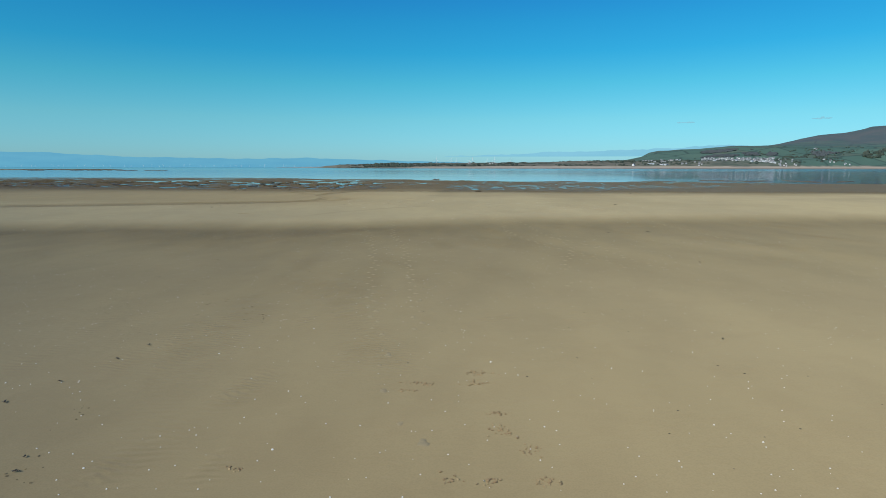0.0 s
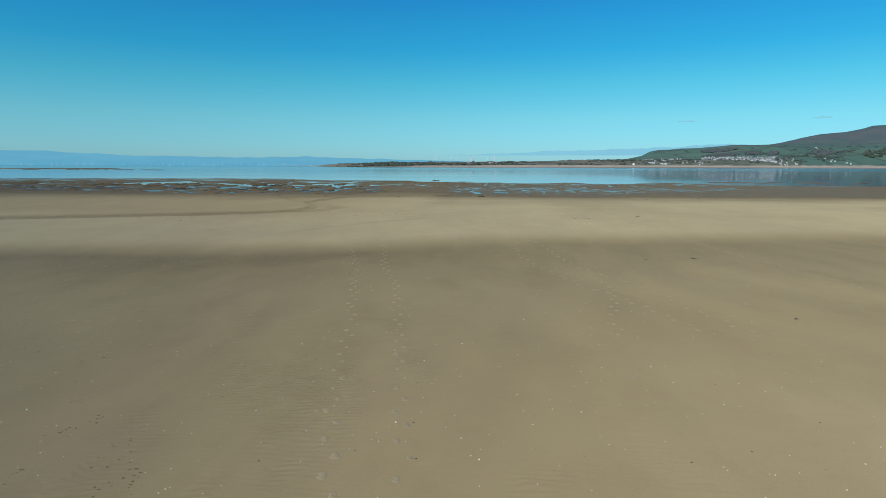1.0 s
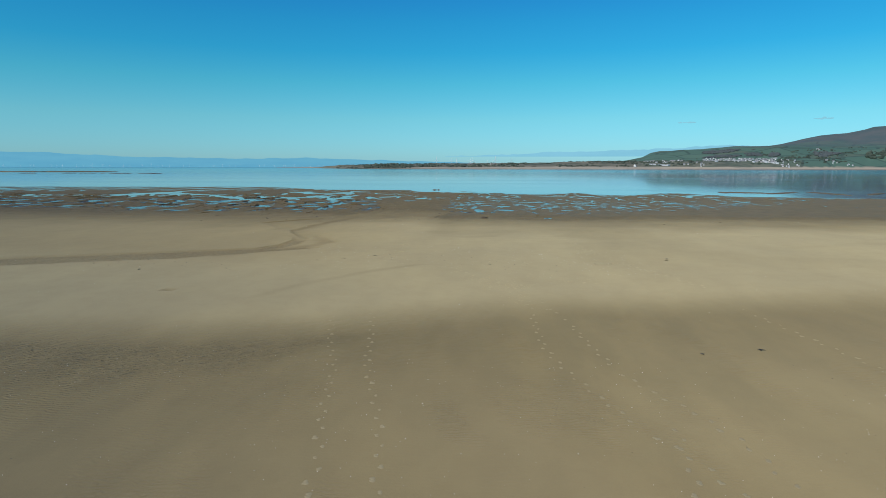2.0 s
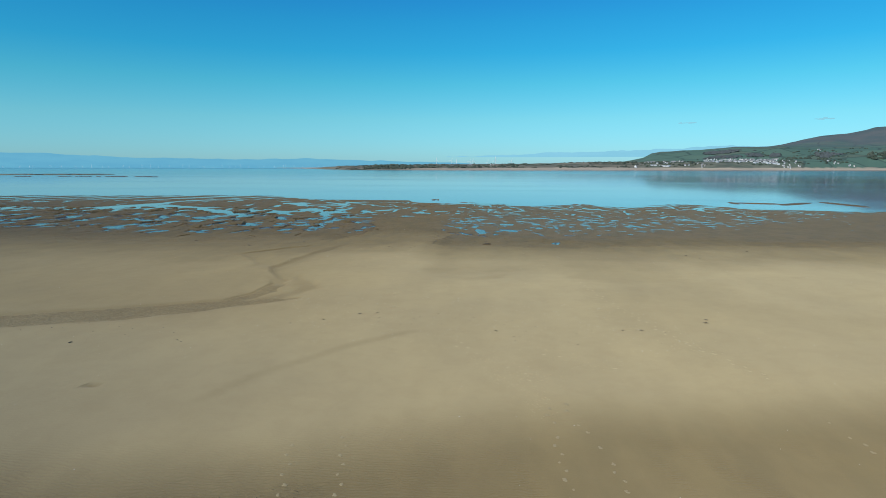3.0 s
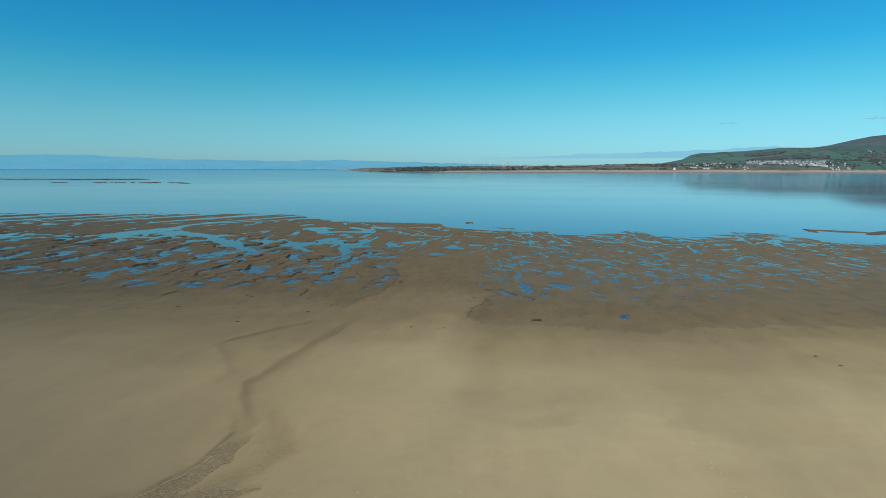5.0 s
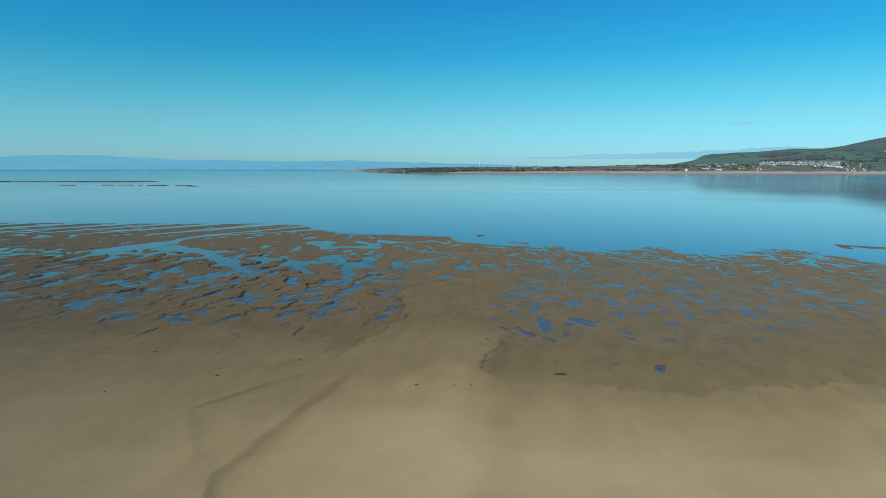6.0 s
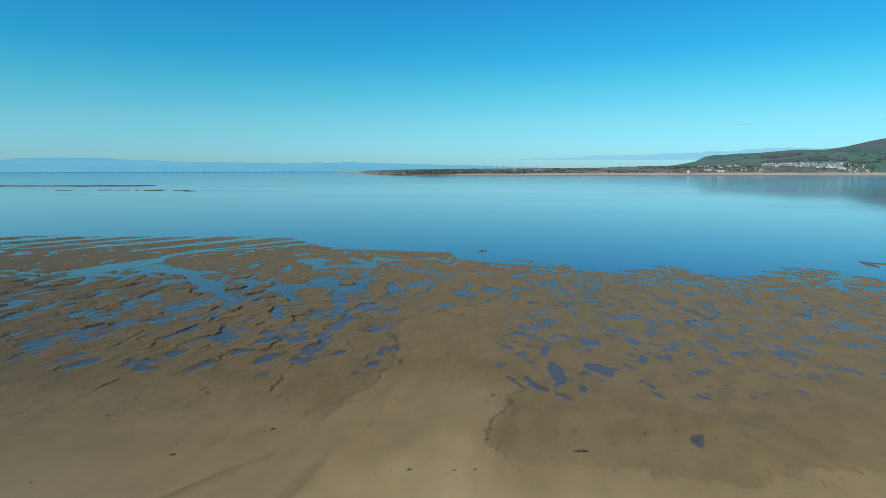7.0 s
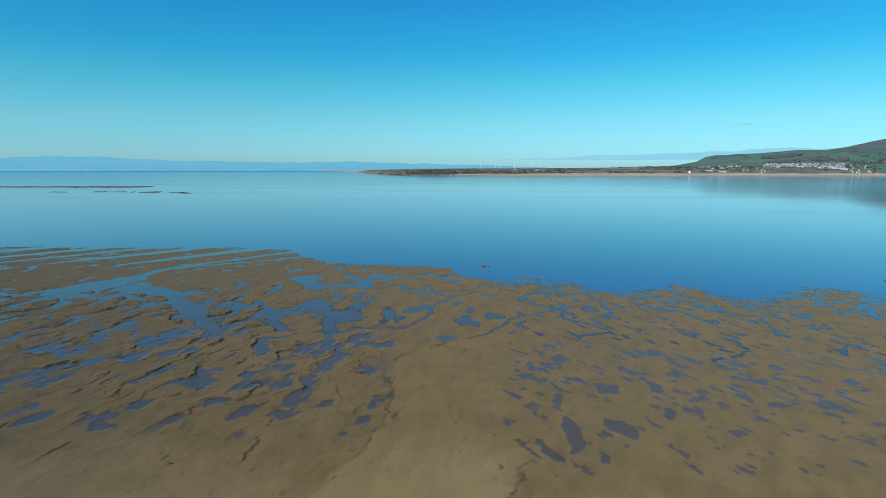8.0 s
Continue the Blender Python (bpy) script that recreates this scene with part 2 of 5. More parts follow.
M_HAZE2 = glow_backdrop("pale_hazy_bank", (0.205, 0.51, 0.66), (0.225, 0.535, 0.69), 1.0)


# ---- small tools ----
def lattice(ix, iy, seed):
    h = (ix * 374761393 + iy * 668265263 + seed * 974634521) & 0x7FFFFFFF
    h = ((h ^ (h >> 13)) * 1274126177) & 0x7FFFFFFF
    return ((h ^ (h >> 16)) & 0xFFFF) / 32767.5 - 1.0


def vnoise(x, y, seed=0):
    """Smooth noise from -1 to 1 over arrays."""
    fx, fy = np.floor(x), np.floor(y)
    ix, iy, u, v = fx.astype(np.int64), fy.astype(np.int64), x - fx, y - fy
    u, v = u * u * u * (u * (u * 6 - 15) + 10), v * v * v * (v * (v * 6 - 15) + 10)
    a = lattice(ix, iy, seed) * (1 - u) + lattice(ix + 1, iy, seed) * u
    b = lattice(ix, iy + 1, seed) * (1 - u) + lattice(ix + 1, iy + 1, seed) * u
    return a * (1 - v) + b * v


def fbm(x, y, seed=0, octaves=4):
    z, amp, top = 0.0, 1.0, 0.0
    for o in range(octaves):
        z = z + amp * vnoise(x * 2**o + 17.3 * o, y * 2**o - 9.1 * o, seed + o)
        top, amp = top + amp, amp * 0.5
    return z / top * 1.4


def step(v, a, b):
    q = np.clip((v - a) / (b - a), 0, 1)
    return q * q * (3 - 2 * q)


def along(x, y, pts):
    """Distance from a line of points, and how far along it (0 to 1) the nearest place lies."""
    best, where = np.full(np.shape(x), 1e9), np.zeros(np.shape(x))
    n = len(pts) - 1
    for i in range(n):
        (ax, ay), (bx, by) = pts[i], pts[i + 1]
        dx, dy = bx - ax, by - ay
        t = np.clip(((x - ax) * dx + (y - ay) * dy) / (dx * dx + dy * dy), 0, 1)
        d = np.hypot(x - ax - t * dx, y - ay - t * dy)
        near = d < best
        best, where = np.where(near, d, best), np.where(near, (i + t) / n, where)
    return best, where


# ---- the beach: one sheet whose hollows the sea fills ----
SHORE = ((-900, 170), (-400, 215), (-195, 244), (-140, 249), (-100, 255), (-88, 253), (-80, 242), (-68, 233), (-57, 230),
         (-48, 229), (-40, 230), (-30, 228), (-26, 215), (-16, 207), (-7, 213), (2, 214), (6, 205), (12, 201), (19, 202),
         (26, 208), (31, 205), (35, 199), (40, 197), (49, 205), (55, 212), (61, 212), (66, 207), (72, 199), (95, 190),
         (200, 175), (900, 120))
# pools and runnels of the flat: lines of (x, y, half-width), grouped by where they lie
POOLS_CHANNEL = (
    ((-76.7, 244.6, 0.5), (-81.8, 238.8, 0.6), (-90.2, 229.4, 0.7), (-99, 222.5, 0.7), (-106.3, 217.2, 0.9), (-108.5, 210.2, 1.2), (-108, 202.5, 1.8),
     (-106.8, 195.6, 3.2), (-108.6, 191, 4.6), (-111.4, 184.7, 4.2)),
    ((-101.6, 188.7, 2.2), (-92.8, 185.7, 1.7), (-85.6, 183.2, 1.4), (-80.7, 185.3, 0.9)),
    ((-86.4, 182.5, 0.8), (-77.6, 174.1, 1.2), (-71.3, 168, 1.6), (-67.4, 163.6, 1.1), (-61.6, 158.8, 0.7), (-60.6, 154.2, 0.6)),
)
POOLS_MOUNDS = (
    ((-59, 171.5, 1.1), (-56.3, 172, 1.3), (-54.3, 173.2, 1.1)), ((-57, 170.5, 1.2), (-53.1, 163.4, 0.9), (-50.6, 160.6, 0.8), (-47.4, 160.2, 0.3)),
    ((-51.3, 182.4, 0.8), (-48.3, 176.7, 1.0), (-45.3, 170.3, 1.0), (-43.4, 165, 1.0), (-40.9, 161.2, 0.8)), ((-50.6, 174.4, 0.9), (-48, 174.3, 0.9)),
    ((-34.7, 175.2, 1.0), (-33.8, 171, 0.9)), ((-31.7, 178.1, 0.6), (-29.3, 180, 1.0), (-28.3, 181.1, 0.7)),
    ((-14.8, 176.4, 0.9), (-13, 175, 0.8)), ((-18.4, 170.3, 0.8), (-16.2, 169.5, 0.5)),
)
POOLS_SHORE = (
    ((-67.7, 206.3, 1.0), (-63.5, 207.1, 1.7), (-60.4, 207.6, 0.6)), ((-63.3, 204.8, 1.7), (-58.7, 196.2, 1.5), (-54.5, 199, 0.9), (-49.6, 199.1, 1.2), (-45.5, 199.2, 1.1)),
    ((-55.7, 211.7, 0.8), (-51.2, 206.1, 1.0), (-47.1, 202.4, 1.1)),
    ((-48.7, 212.9, 0.9), (-44.8, 209.6, 1.4), (-41.6, 211.7, 0.7), (-37.1, 214.9, 0.5), (-33.6, 216.4, 0.8), (-28.4, 211.6, 0.6)),
    ((-72.2, 216.6, 1.3), (-71, 217.7, 1.0)), ((-66.8, 195.5, 0.8), (-65.3, 189.8, 0.8)),
)
POOLS_NEAR = (
    ((-2.7, 129.7, 0.56), (-2.2, 127.8, 0.96), (-2.1, 125.4, 0.72), (-2.1, 123.5, 0.32)), ((-5.2, 124.2, 0.4), (-4.9, 123, 0.48), (-3.9, 122.2, 0.32), (-2.8, 121.4, 0.24)),
    ((2.2, 130.5, 0.4), (3.5, 128.7, 0.8), (4.2, 128, 0.72), (4.1, 126.4, 0.32)), ((1.8, 127.4, 0.4), (2.3, 126.4, 0.32)),
    ((2, 141.4, 0.64), (3.7, 141.1, 0.72)), ((9, 134.8, 0.64), (9.1, 133.7, 0.56)), ((-3.5, 136.6, 0.56), (-3.2, 134.9, 0.4)), ((9.8, 110.8, 0.4), (10.5, 110.8, 0.32)),
)
POOLS_WEST = (
    ((-38.8, 135.1, 0.7), (-37.8, 135.4, 0.6)), ((-24.8, 131.8, 0.6), (-24.8, 132.8, 0.4)), ((-25.2, 126.8, 0.4), (-24.4, 127.2, 0.5)),
    ((-39.8, 125.4, 0.4), (-39, 127.2, 0.8), (-38.7, 128, 0.6)), ((-44.4, 128.4, 0.8), (-43, 128.7, 0.4)), ((-31.2, 130.1, 0.5), (-30.4, 130.3, 0.5)),
)
POOLS_FAR_WEST = (
    ((-61.8, 120.7, 0.8), (-60.8, 121, 0.7)), ((-53, 120.2, 0.7), (-51.6, 120.6, 0.6)), ((-53, 126.6, 0.7), (-51.8, 127, 0.6)), ((-43.6, 133.7, 0.8), (-42.4, 134.2, 0.6)),
    ((-41.8, 141.3, 0.7), (-40.2, 141.8, 0.8)), ((-36.4, 143.9, 0.7), (-35.2, 144.2, 0.7)), ((-66.1, 142.1, 1.0), (-64, 142.6, 1.2)), ((-69.7, 150.3, 0.8), (-66.6, 149.7, 1.5)),
)
RUNNELS_WEST = (
    ((-45.6, 202, 0.23), (-40.2, 202.9, 0.26), (-34.1, 197.2, 0.29), (-28.8, 193.7, 0.33), (-24.6, 190.9, 0.36), (-20.1, 195.2, 0.33), (-16.1, 192.9, 0.33), (-13.4, 189.5, 0.26)),
    ((-24.4, 189.8, 0.33), (-26.5, 184, 0.36), (-27.6, 180.3, 0.39), (-26.7, 176.6, 0.33), (-27.2, 171.3, 0.26), (-28.7, 166.9, 0.2), (-31.5, 163.8, 0.2), (-36.4, 163, 0.26), (-39.6, 160.2, 0.2)),
    ((-34.6, 206, 0.2), (-31.2, 199.6, 0.26), (-28.8, 193.7, 0.26)), ((-39.2, 201.7, 0.2), (-35.7, 195.6, 0.26), (-31.9, 193.2, 0.26), (-27.6, 193.9, 0.26)),
)
RUNNELS_MIDDLE = (
    ((-1.8, 183.3, 0.23), (-5.2, 180.8, 0.2), (-9.4, 177.3, 0.23), (-11.7, 170.6, 0.29), (-13.8, 164.7, 0.23), (-17.1, 160, 0.13)),
    ((-0.7, 184.9, 0.39), (-0.9, 177.9, 0.26), (1.9, 173.4, 0.26), (4.7, 171.5, 0.33), (7.3, 168.3, 0.2), (5.3, 166.9, 0.29), (1.9, 165.9, 0.26), (0.5, 163, 0.13)),
    ((5.6, 193.9, 0.33), (7.8, 186.4, 0.45), (8.5, 182.7, 0.52), (5.5, 179.9, 0.26)), ((-9.3, 191.3, 0.45), (-7, 197.5, 0.33), (-3.9, 196.8, 0.39), (-3.4, 190.7, 0.33)),
    ((-9.3, 191.3, 0.33), (-6.3, 186.5, 0.33), (-2.4, 183.7, 0.39), (0.5, 186.1, 0.39)),
)
RUNNELS_EAST = (
    ((12.7, 194, 0.26), (15.5, 190.2, 0.33), (19.2, 186.4, 0.26), (22.4, 184.2, 0.26), (23.9, 179.6, 0.33), (25.6, 175.1, 0.13)),
    ((22.4, 202.6, 0.26), (25.6, 195.7, 0.33), (28, 189.9, 0.39), (30.2, 189.8, 0.52), (30.5, 185.6, 0.33), (34.1, 184, 0.2), (35.9, 183.4, 0.26), (35.4, 179.2, 0.33), (34.5, 173, 0.2), (33.5, 168.7, 0.13)),
    ((33.1, 190.8, 0.39), (37.7, 195.1, 0.39), (40.8, 188.7, 0.33), (42.6, 185.4, 0.33), (44, 181.4, 0.33), (44.5, 178.4, 0.45), (41.2, 177, 0.33)),
)
RUNNELS_FAR_EAST = (
    ((53.7, 205.1, 0.33), (52.4, 196.6, 0.39), (52.3, 191.7, 0.26)), ((51.6, 187.9, 0.33), (61.6, 198.2, 0.45), (59.5, 192.9, 0.59), (57.4, 185.8, 0.52)),
    ((41.8, 170.1, 0.2), (42.3, 166.3, 0.26), (39.9, 162.1, 0.39)), ((24.3, 167.1, 0.33), (25.9, 166.7, 0.45), (26.3, 161.2, 0.2), (23.5, 157.4, 0.33), (19.2, 154.5, 0.39)),
)
RIPPLE_PATCHES = ((-1.1, 10.6, 0.55, 1.7), (-2.2, 9.6, 0.3, 0.9), (3.0, 10.1, 0.6, 0.5), (-2.65, 0.9, 0.35, 0.9), (-1.4, 0.9, 0.3, 0.8), (-2.0, 4.0, 0.4, 1.2))     # x, y, half-width, half-length
DRY_LINE = ((-90, 24), (-28, 37), (-8, 42.6), (7, 47.4), (24, 50.7), (90, 60))     # where the near damp sand ends
WET_LINE = ((-140, 98), (-59, 102.5), (-35, 105), (-23, 109), (-10, 111.5), (-6, 102.5), (0, 104.5), (9, 104), (27, 107), (120, 112))
# the worn edge of the firm sand tongue that runs out into the flat, from its root to the sea
TONGUE_EDGE = ((-25.5, 104), (-24.7, 110.6), (-24.7, 112.7), (-24, 115.8), (-22.7, 118.8), (-22.7, 122.5), (-22.9, 129.1), (-23.3, 134.2), (-25.9, 142),
               (-26.4, 148.9), (-24, 152), (-21.1, 155.8), (-17.1, 160), (-13.8, 164.7), (-11.7, 170.6), (-9.4, 177.3), (-5.2, 180.8), (-1.8, 183.3))
# the gully: a scarped outer bend, an inner bend, and the rippled run they join into (half-width, line)
GULLY_OUTER = ((-21.2, 105), (-21.6, 103.2), (-22.6, 98.0), (-23.4, 90.4), (-23.8, 84.9), (-24.5, 81.2), (-22.8, 77.4), (-20.7, 74.1), (-19.7, 71.2),
               (-19.8, 68.5), (-20.6, 65.6), (-21.5, 63.8))
GULLY_INNER = ((-19.6, 75.5), (-17.6, 73.0), (-16.6, 70.3), (-16.8, 67.8), (-18.0, 65.6), (-19.8, 64.0), (-21.5, 63.0))
GULLY_RUN = ((-15.5, 65.7), (-18.5, 64.2), (-21, 62.9), (-23.2, 61.5), (-25.5, 60.3), (-27.8, 59), (-40, 54), (-70, 46))
GULLY_ARM = ((-26.3, 101.6), (-30.0, 96.2), (-32.7, 91.2), (-29.3, 86.9), (-26.7, 82.8))
MUD_EDGE = ((-6.8, 104.4), (-8.6, 106.4), (-9.0, 108.6), (-8.6, 111.4), (-7.8, 114.6), (-7.1, 118.7), (-5.8, 122.9))     # where the soaked mud meets the firm sand
LEDGES = (((-31, 113), (-34, 117), (-35, 123), (-35.5, 127)), ((-24, 113), (-24, 116), (-23, 120)), ((-27, 148), (-23, 153), (-20, 158)),
          ((-23, 131), (-22, 127), (-23, 123)), ((-53, 112), (-53, 117)), ((-44, 119), (-45.5, 124), (-46, 130)), ((-63, 117), (-63, 122)),
          ((-40, 110.5), (-41, 116)), ((-57, 119), (-56, 124)), ((-69, 133), (-68.5, 138), (-67, 144)), ((-61, 129), (-61, 134)),
          ((-84, 140), (-83.5, 147)), ((-49, 141), (-48, 147)), ((-62, 176), (-60.5, 171), (-58, 166)), ((-73, 162), (-74, 170)),
          ((-34, 152), (-30, 144)), ((-66, 186), (-70, 199)), ((-44, 131), (-43, 135), (-41, 138)), ((-57.8, 166), (-60.9, 171.2), (-59.9, 173.2)), ((-68.8, 160), (-72.6, 163.4), (-73.9, 168.5)), ((-50.6, 171), (-51.6, 175)),
          ((-71.8, 135.3), (-69.9, 138.3)), ((-56.3, 139.2), (-54.1, 148.9)))
BARS = (-330, -316, -302, -286.7, -270.6, -256.9, -244.8, -230, -210.4, -199, -186, -172)     # centres of the long bars, across their run
BANK = ((-3, 57.5), (-5.4, 55.8), (-8.2, 52.9), (-10.3, 49.7), (-12.0, 47.1), (-13.4, 43.5))


def line_y(x, pts):
    return np.interp(x, [p[0] for p in pts], [p[1] for p in pts])


def covered(x, y, chains, soft):
    """How far places lie inside any of the lines of (x, y, half-width), which run long in y, from 0 to 1."""
    best = np.full(np.shape(x), 9.0)
    for pts in chains:
        q = np.array(pts)
        pad = 2.5 * q[:, 2].max() + 3
        here = (x > q[:, 0].min() - pad) & (x < q[:, 0].max() + pad) & (y > q[:, 1].min() - 2 * pad) & (y < q[:, 1].max() + 2 * pad)
        if not here.any():
            continue
        hx, hy, near = x[here], y[here] * 0.45, best[here]
        for (ax, ay, ar), (bx, by, br) in zip(pts, pts[1:]):
            dx, dy = bx - ax, (by - ay) * 0.45
            t = np.clip(((hx - ax) * dx + (hy - ay * 0.45) * dy) / (dx * dx + dy * dy), 0, 1)
            near = np.minimum(near, np.hypot(hx - ax - t * dx, hy - ay * 0.45 - t * dy) / (ar + t * (br - ar)))
        best[here] = near
    return step(-best, -1.0 - soft, -1.0 + soft)


def ground(x, y):
    """Height, wetness (0 dry, 1 damp, 2 soaked), strength of ripple marks, of cracked crust, of shade painted on the
    scarps and of a film of water, over arrays of places.
    """
    x, y = np.asarray(x, float), np.asarray(y, float)
    wx, wy = fbm(x / 9, y / 13, 3, 3), fbm(x / 9, y / 13, 11, 3)
    fine = fbm(x / 2.2, y / 3.2, 21, 3)
    ae, be = 0.93 * x - 0.36 * y, 0.36 * x + 0.93 * y
    spit = fbm(ae / 13, be / 3.2, 151, 4)
    s = line_y(x + 1.6 * wx, SHORE) - y + 2.6 * wy + 0.9 * fine + spit * (1.2 + 6.0 * step(x, -30, -10))
    dl = line_y(x, DRY_LINE) - y + 1.2 * fbm(x / 12, y / 30, 31, 2)     # positive on the camera's first side
    near = step(dl, 0.0, 7.0)
    z = np.interp(y, (-60, 45, 60, 88, 99, 106, 118, 135, 165), (0.7, 0.78, 0.86, 0.82, 0.58, 0.34, 0.15, 0.08, 0.06))
    z_near = 0.42 + 0.28 * step(dl, 12, 45)
    z = z * (1 - near) + z_near * near
    z = z + 0.05 * fbm(x / 22, y / 30, 41, 3) + 0.012 * fine
    # damp hollows and the dry crest
    wl_ = y - line_y(x + 1.5 * wx, WET_LINE) + 2.0 * wy
    flat = step(wl_, -2.0, 2.5)
    rim = x - np.interp(y + 0.8 * wy, *zip(*((q[1], q[0]) for q in TONGUE_EDGE))) + 0.5 * fine + 0.3 * fbm(x / 0.9, y / 0.9, 59, 2)
    tongue = step(rim, -0.1, 0.5) * (1 - step(rim + 3 * wx, 5, 17)) * step(y, 98, 104) * (1 - step(y, 152, 172))
    blotch = fbm(x / 16, y / 10, 51, 4)
    wet = 0.85 * near * step(dl, -1.5, 3.0) * (1 - 0.28 * step(dl, 8, 22) - 0.36 * step(dl, 24, 40)) + 0.06
    drying = (0.62 + 0.26 * step(x, -34, -14)) * step(wl_ + 6 * blotch, -30, -5) + 0.40 * step(wl_ + 3 * blotch, -7, 0) * (1 - 0.3 * tongue)
    wet = np.maximum(wet, drying * step(y, 50, 70))
    wet = wet + 0.30 * step(-x, 8, 26) * step(y, 52, 64) * (1 - flat)
    wet = wet + 0.06 * near * step(dl, 3, 9) * fbm((0.85 * x + 0.5 * y) / 3.5, (0.85 * y - 0.5 * x) / 16, 55, 4)
    slant = fbm((0.94 * x + 0.34 * y) / 14, (0.94 * y - 0.34 * x) / 4.5, 53, 4)
    wet = np.maximum(wet, np.maximum(0.24 * step(blotch, 0.0, 0.7), 0.34 * step(slant, 0.05, 0.6) * step(x, -12, 2) * step(y, 66, 78)) * step(y, 50, 68))
    hollow = step(-np.hypot((x - 14) / 19, (y - 93) / 7) + 0.35 * slant + 0.2 * blotch, -1.25, -0.45)
    wet = np.maximum(wet, 0.55 * hollow)
    sharp = step(wl_ + 1.2 * fine + 1.4 * fbm(x / 2.4, y / 2.0, 57, 3), -0.5, 0.5)
    flat_w = flat + (sharp - flat) * step(x, -12, -4)
    wet = np.maximum(wet, flat_w * (1.3 + 0.55 * step(wl_ + 4 * blotch, 0, 20) + 0.3 * step(x, -9, 4)) * (1 - 0.08 * tongue * (0.8 + 0.9 * slant)) + 0.10 * flat * slant)
    z = z + 0.07 * tongue * flat
    # soaked mud lies against the foot of the tongue, and against the edge of the firm sand farther east
    beside = step(-rim, 0.0, 0.5) * (1 - step(-rim, 1.0, 6.0)) * step(y, 106, 112) * (1 - step(y, 150, 160))
    off = x - np.interp(y, *zip(*((q[1], q[0]) for q in MUD_EDGE))) + 0.5 * fine + 0.6 * fbm(x / 1.2, y / 1.2, 59, 2)
    reach = step(y, 102, 105) * (1 - step(y, 119, 125))
    wet = wet + 0.22 * beside + reach * (0.30 * step(off, -0.2, 0.3) * (1 - step(off, 1.5, 8.0)) - 0.05 * step(-off, 0.0, 0.4) * (1 - step(-off, 3.0, 9.0)))
    worn = np.maximum(step(-np.abs(rim + 0.25), -0.55, -0.1) * step(y, 106, 112) * (1 - step(y, 150, 160)) * step(fbm(x / 3, y / 6, 58, 2), -0.5, 0.1), reach * step(-np.abs(off - 0.1), -0.4, -0.1))
    ripple = 0.05 + 0.75 * near * step(fbm((x + 0.3 * y) / 2.2, (y - 0.3 * x) / 9, 61, 3), 0.25, 0.85) * step(dl, 2, 9)
    ripple = np.maximum(ripple, 0.95 * near * step(-x - 3 * wx, -4, 8) * step(dl, -1, 2) * step(-dl + 4 * wy, -17, -7))
    for px, py, rx, ry in RIPPLE_PATCHES:
        ripple = np.maximum(ripple, 0.74 * step(-np.hypot((x - px + 0.4 * wx + 0.3 * fine) / rx, (y - py + 0.5 * fine) / ry), -1.1, -0.3))
    # the winding gully, with a sharp edge on its outer side
    bx_, by_ = x + 0.35 * wx + 0.3 * fine + 0.25 * fbm(x / 1.1, y / 1.4, 63, 2), y + 0.35 * wy
    d_o, t_o = along(bx_, by_, GULLY_OUTER)
    d_i, t_i = along(bx_, by_, GULLY_INNER)
    d_r, t_r = along(bx_, by_, GULLY_RUN)
    w_o = np.interp(t_o, (0, 0.2, 0.42, 0.6, 1.0), (0.2, 0.6, 1.0, 1.0, 0.9))
    w_i = np.interp(t_i, (0, 0.3, 0.7, 1.0), (0.5, 1.1, 1.0, 0.6))
    w_r = np.interp(t_r, (0, 0.12, 0.35, 1.0), (0.2, 1.0, 1.9, 2.5))
    in_o, in_i, in_r = step(-d_o / w_o, -1.1, -0.75), step(-d_i / w_i, -1.7, -0.4), step(-d_r / w_r, -1.1, -0.75)
    up = step(y, 70, 78)
    ox = x - np.interp(y, *zip(*sorted((q[1], q[0]) for q in GULLY_OUTER))) + 0.25 * fine
    lee_o = step(ox, -0.35, 0.3) * (1 - step(ox, 0.6, np.interp(y, (74, 84, 96, 104), (4.5, 3.4, 2.0, 0.9)))) * (1 - step(y, 101, 106))
    in_o = in_o * (1 - up) + 0.9 * lee_o * up
    ax_ = x - np.interp(y, *zip(*sorted((q[1], q[0]) for q in GULLY_ARM[2:]))) + 0.25 * fine
    arm_in = step(ax_ - 0.25 * fine, -0.5, 0.6) * (1 - step(ax_, 0.9, 4.0)) * step(y, 79, 84) * (1 - step(y, 90, 92.5))
    shelf = step(np.interp(x, *zip(*GULLY_ARM[2::-1])) - y + 0.4 * fine, -0.3, 0.5) * (1 - step(np.interp(x, *zip(*GULLY_ARM[2::-1])) - y, 0.9, 4.0)) * step(x, -33, -31.5) * (1 - step(x, -27, -25))
    arm_in = np.maximum(arm_in, shelf)
    in_g = np.maximum.reduce((in_o * (0.6 + 0.4 * step(t_o, 0.2, 0.45)), in_r, 0.6 * in_i))
    basin = step(-np.hypot((x + 20.5) / 6.5, (y - 70) / 8.5), -1.0, -0.3)
    z = z - (0.11 + 0.06 * up) * in_g - 0.13 * arm_in - 0.06 * basin
    wet = wet + 0.16 * np.maximum.reduce((step(-d_o / w_o, -1.7, -0.8) * (1 - up), np.maximum(lee_o, 2.2 * step(-np.abs(ox - 0.4), -0.8, -0.1) * (1 - step(y, 98, 104))) * up, step(-d_r / w_r, -1.5, -0.8), 1.2 * in_i, 0.8 * arm_in)) * (1 - flat)
    wet = np.maximum(wet, 0.30 * basin)
    ripple = np.maximum(ripple, np.maximum.reduce((in_r, in_o * step(t_o, 0.35, 0.5) * (1 - up), 0.85 * in_i * step(t_i, 0.0, 0.25))))
    scour = np.hypot((x + 19.8) / 0.55, (y - 44.9) / 0.36)
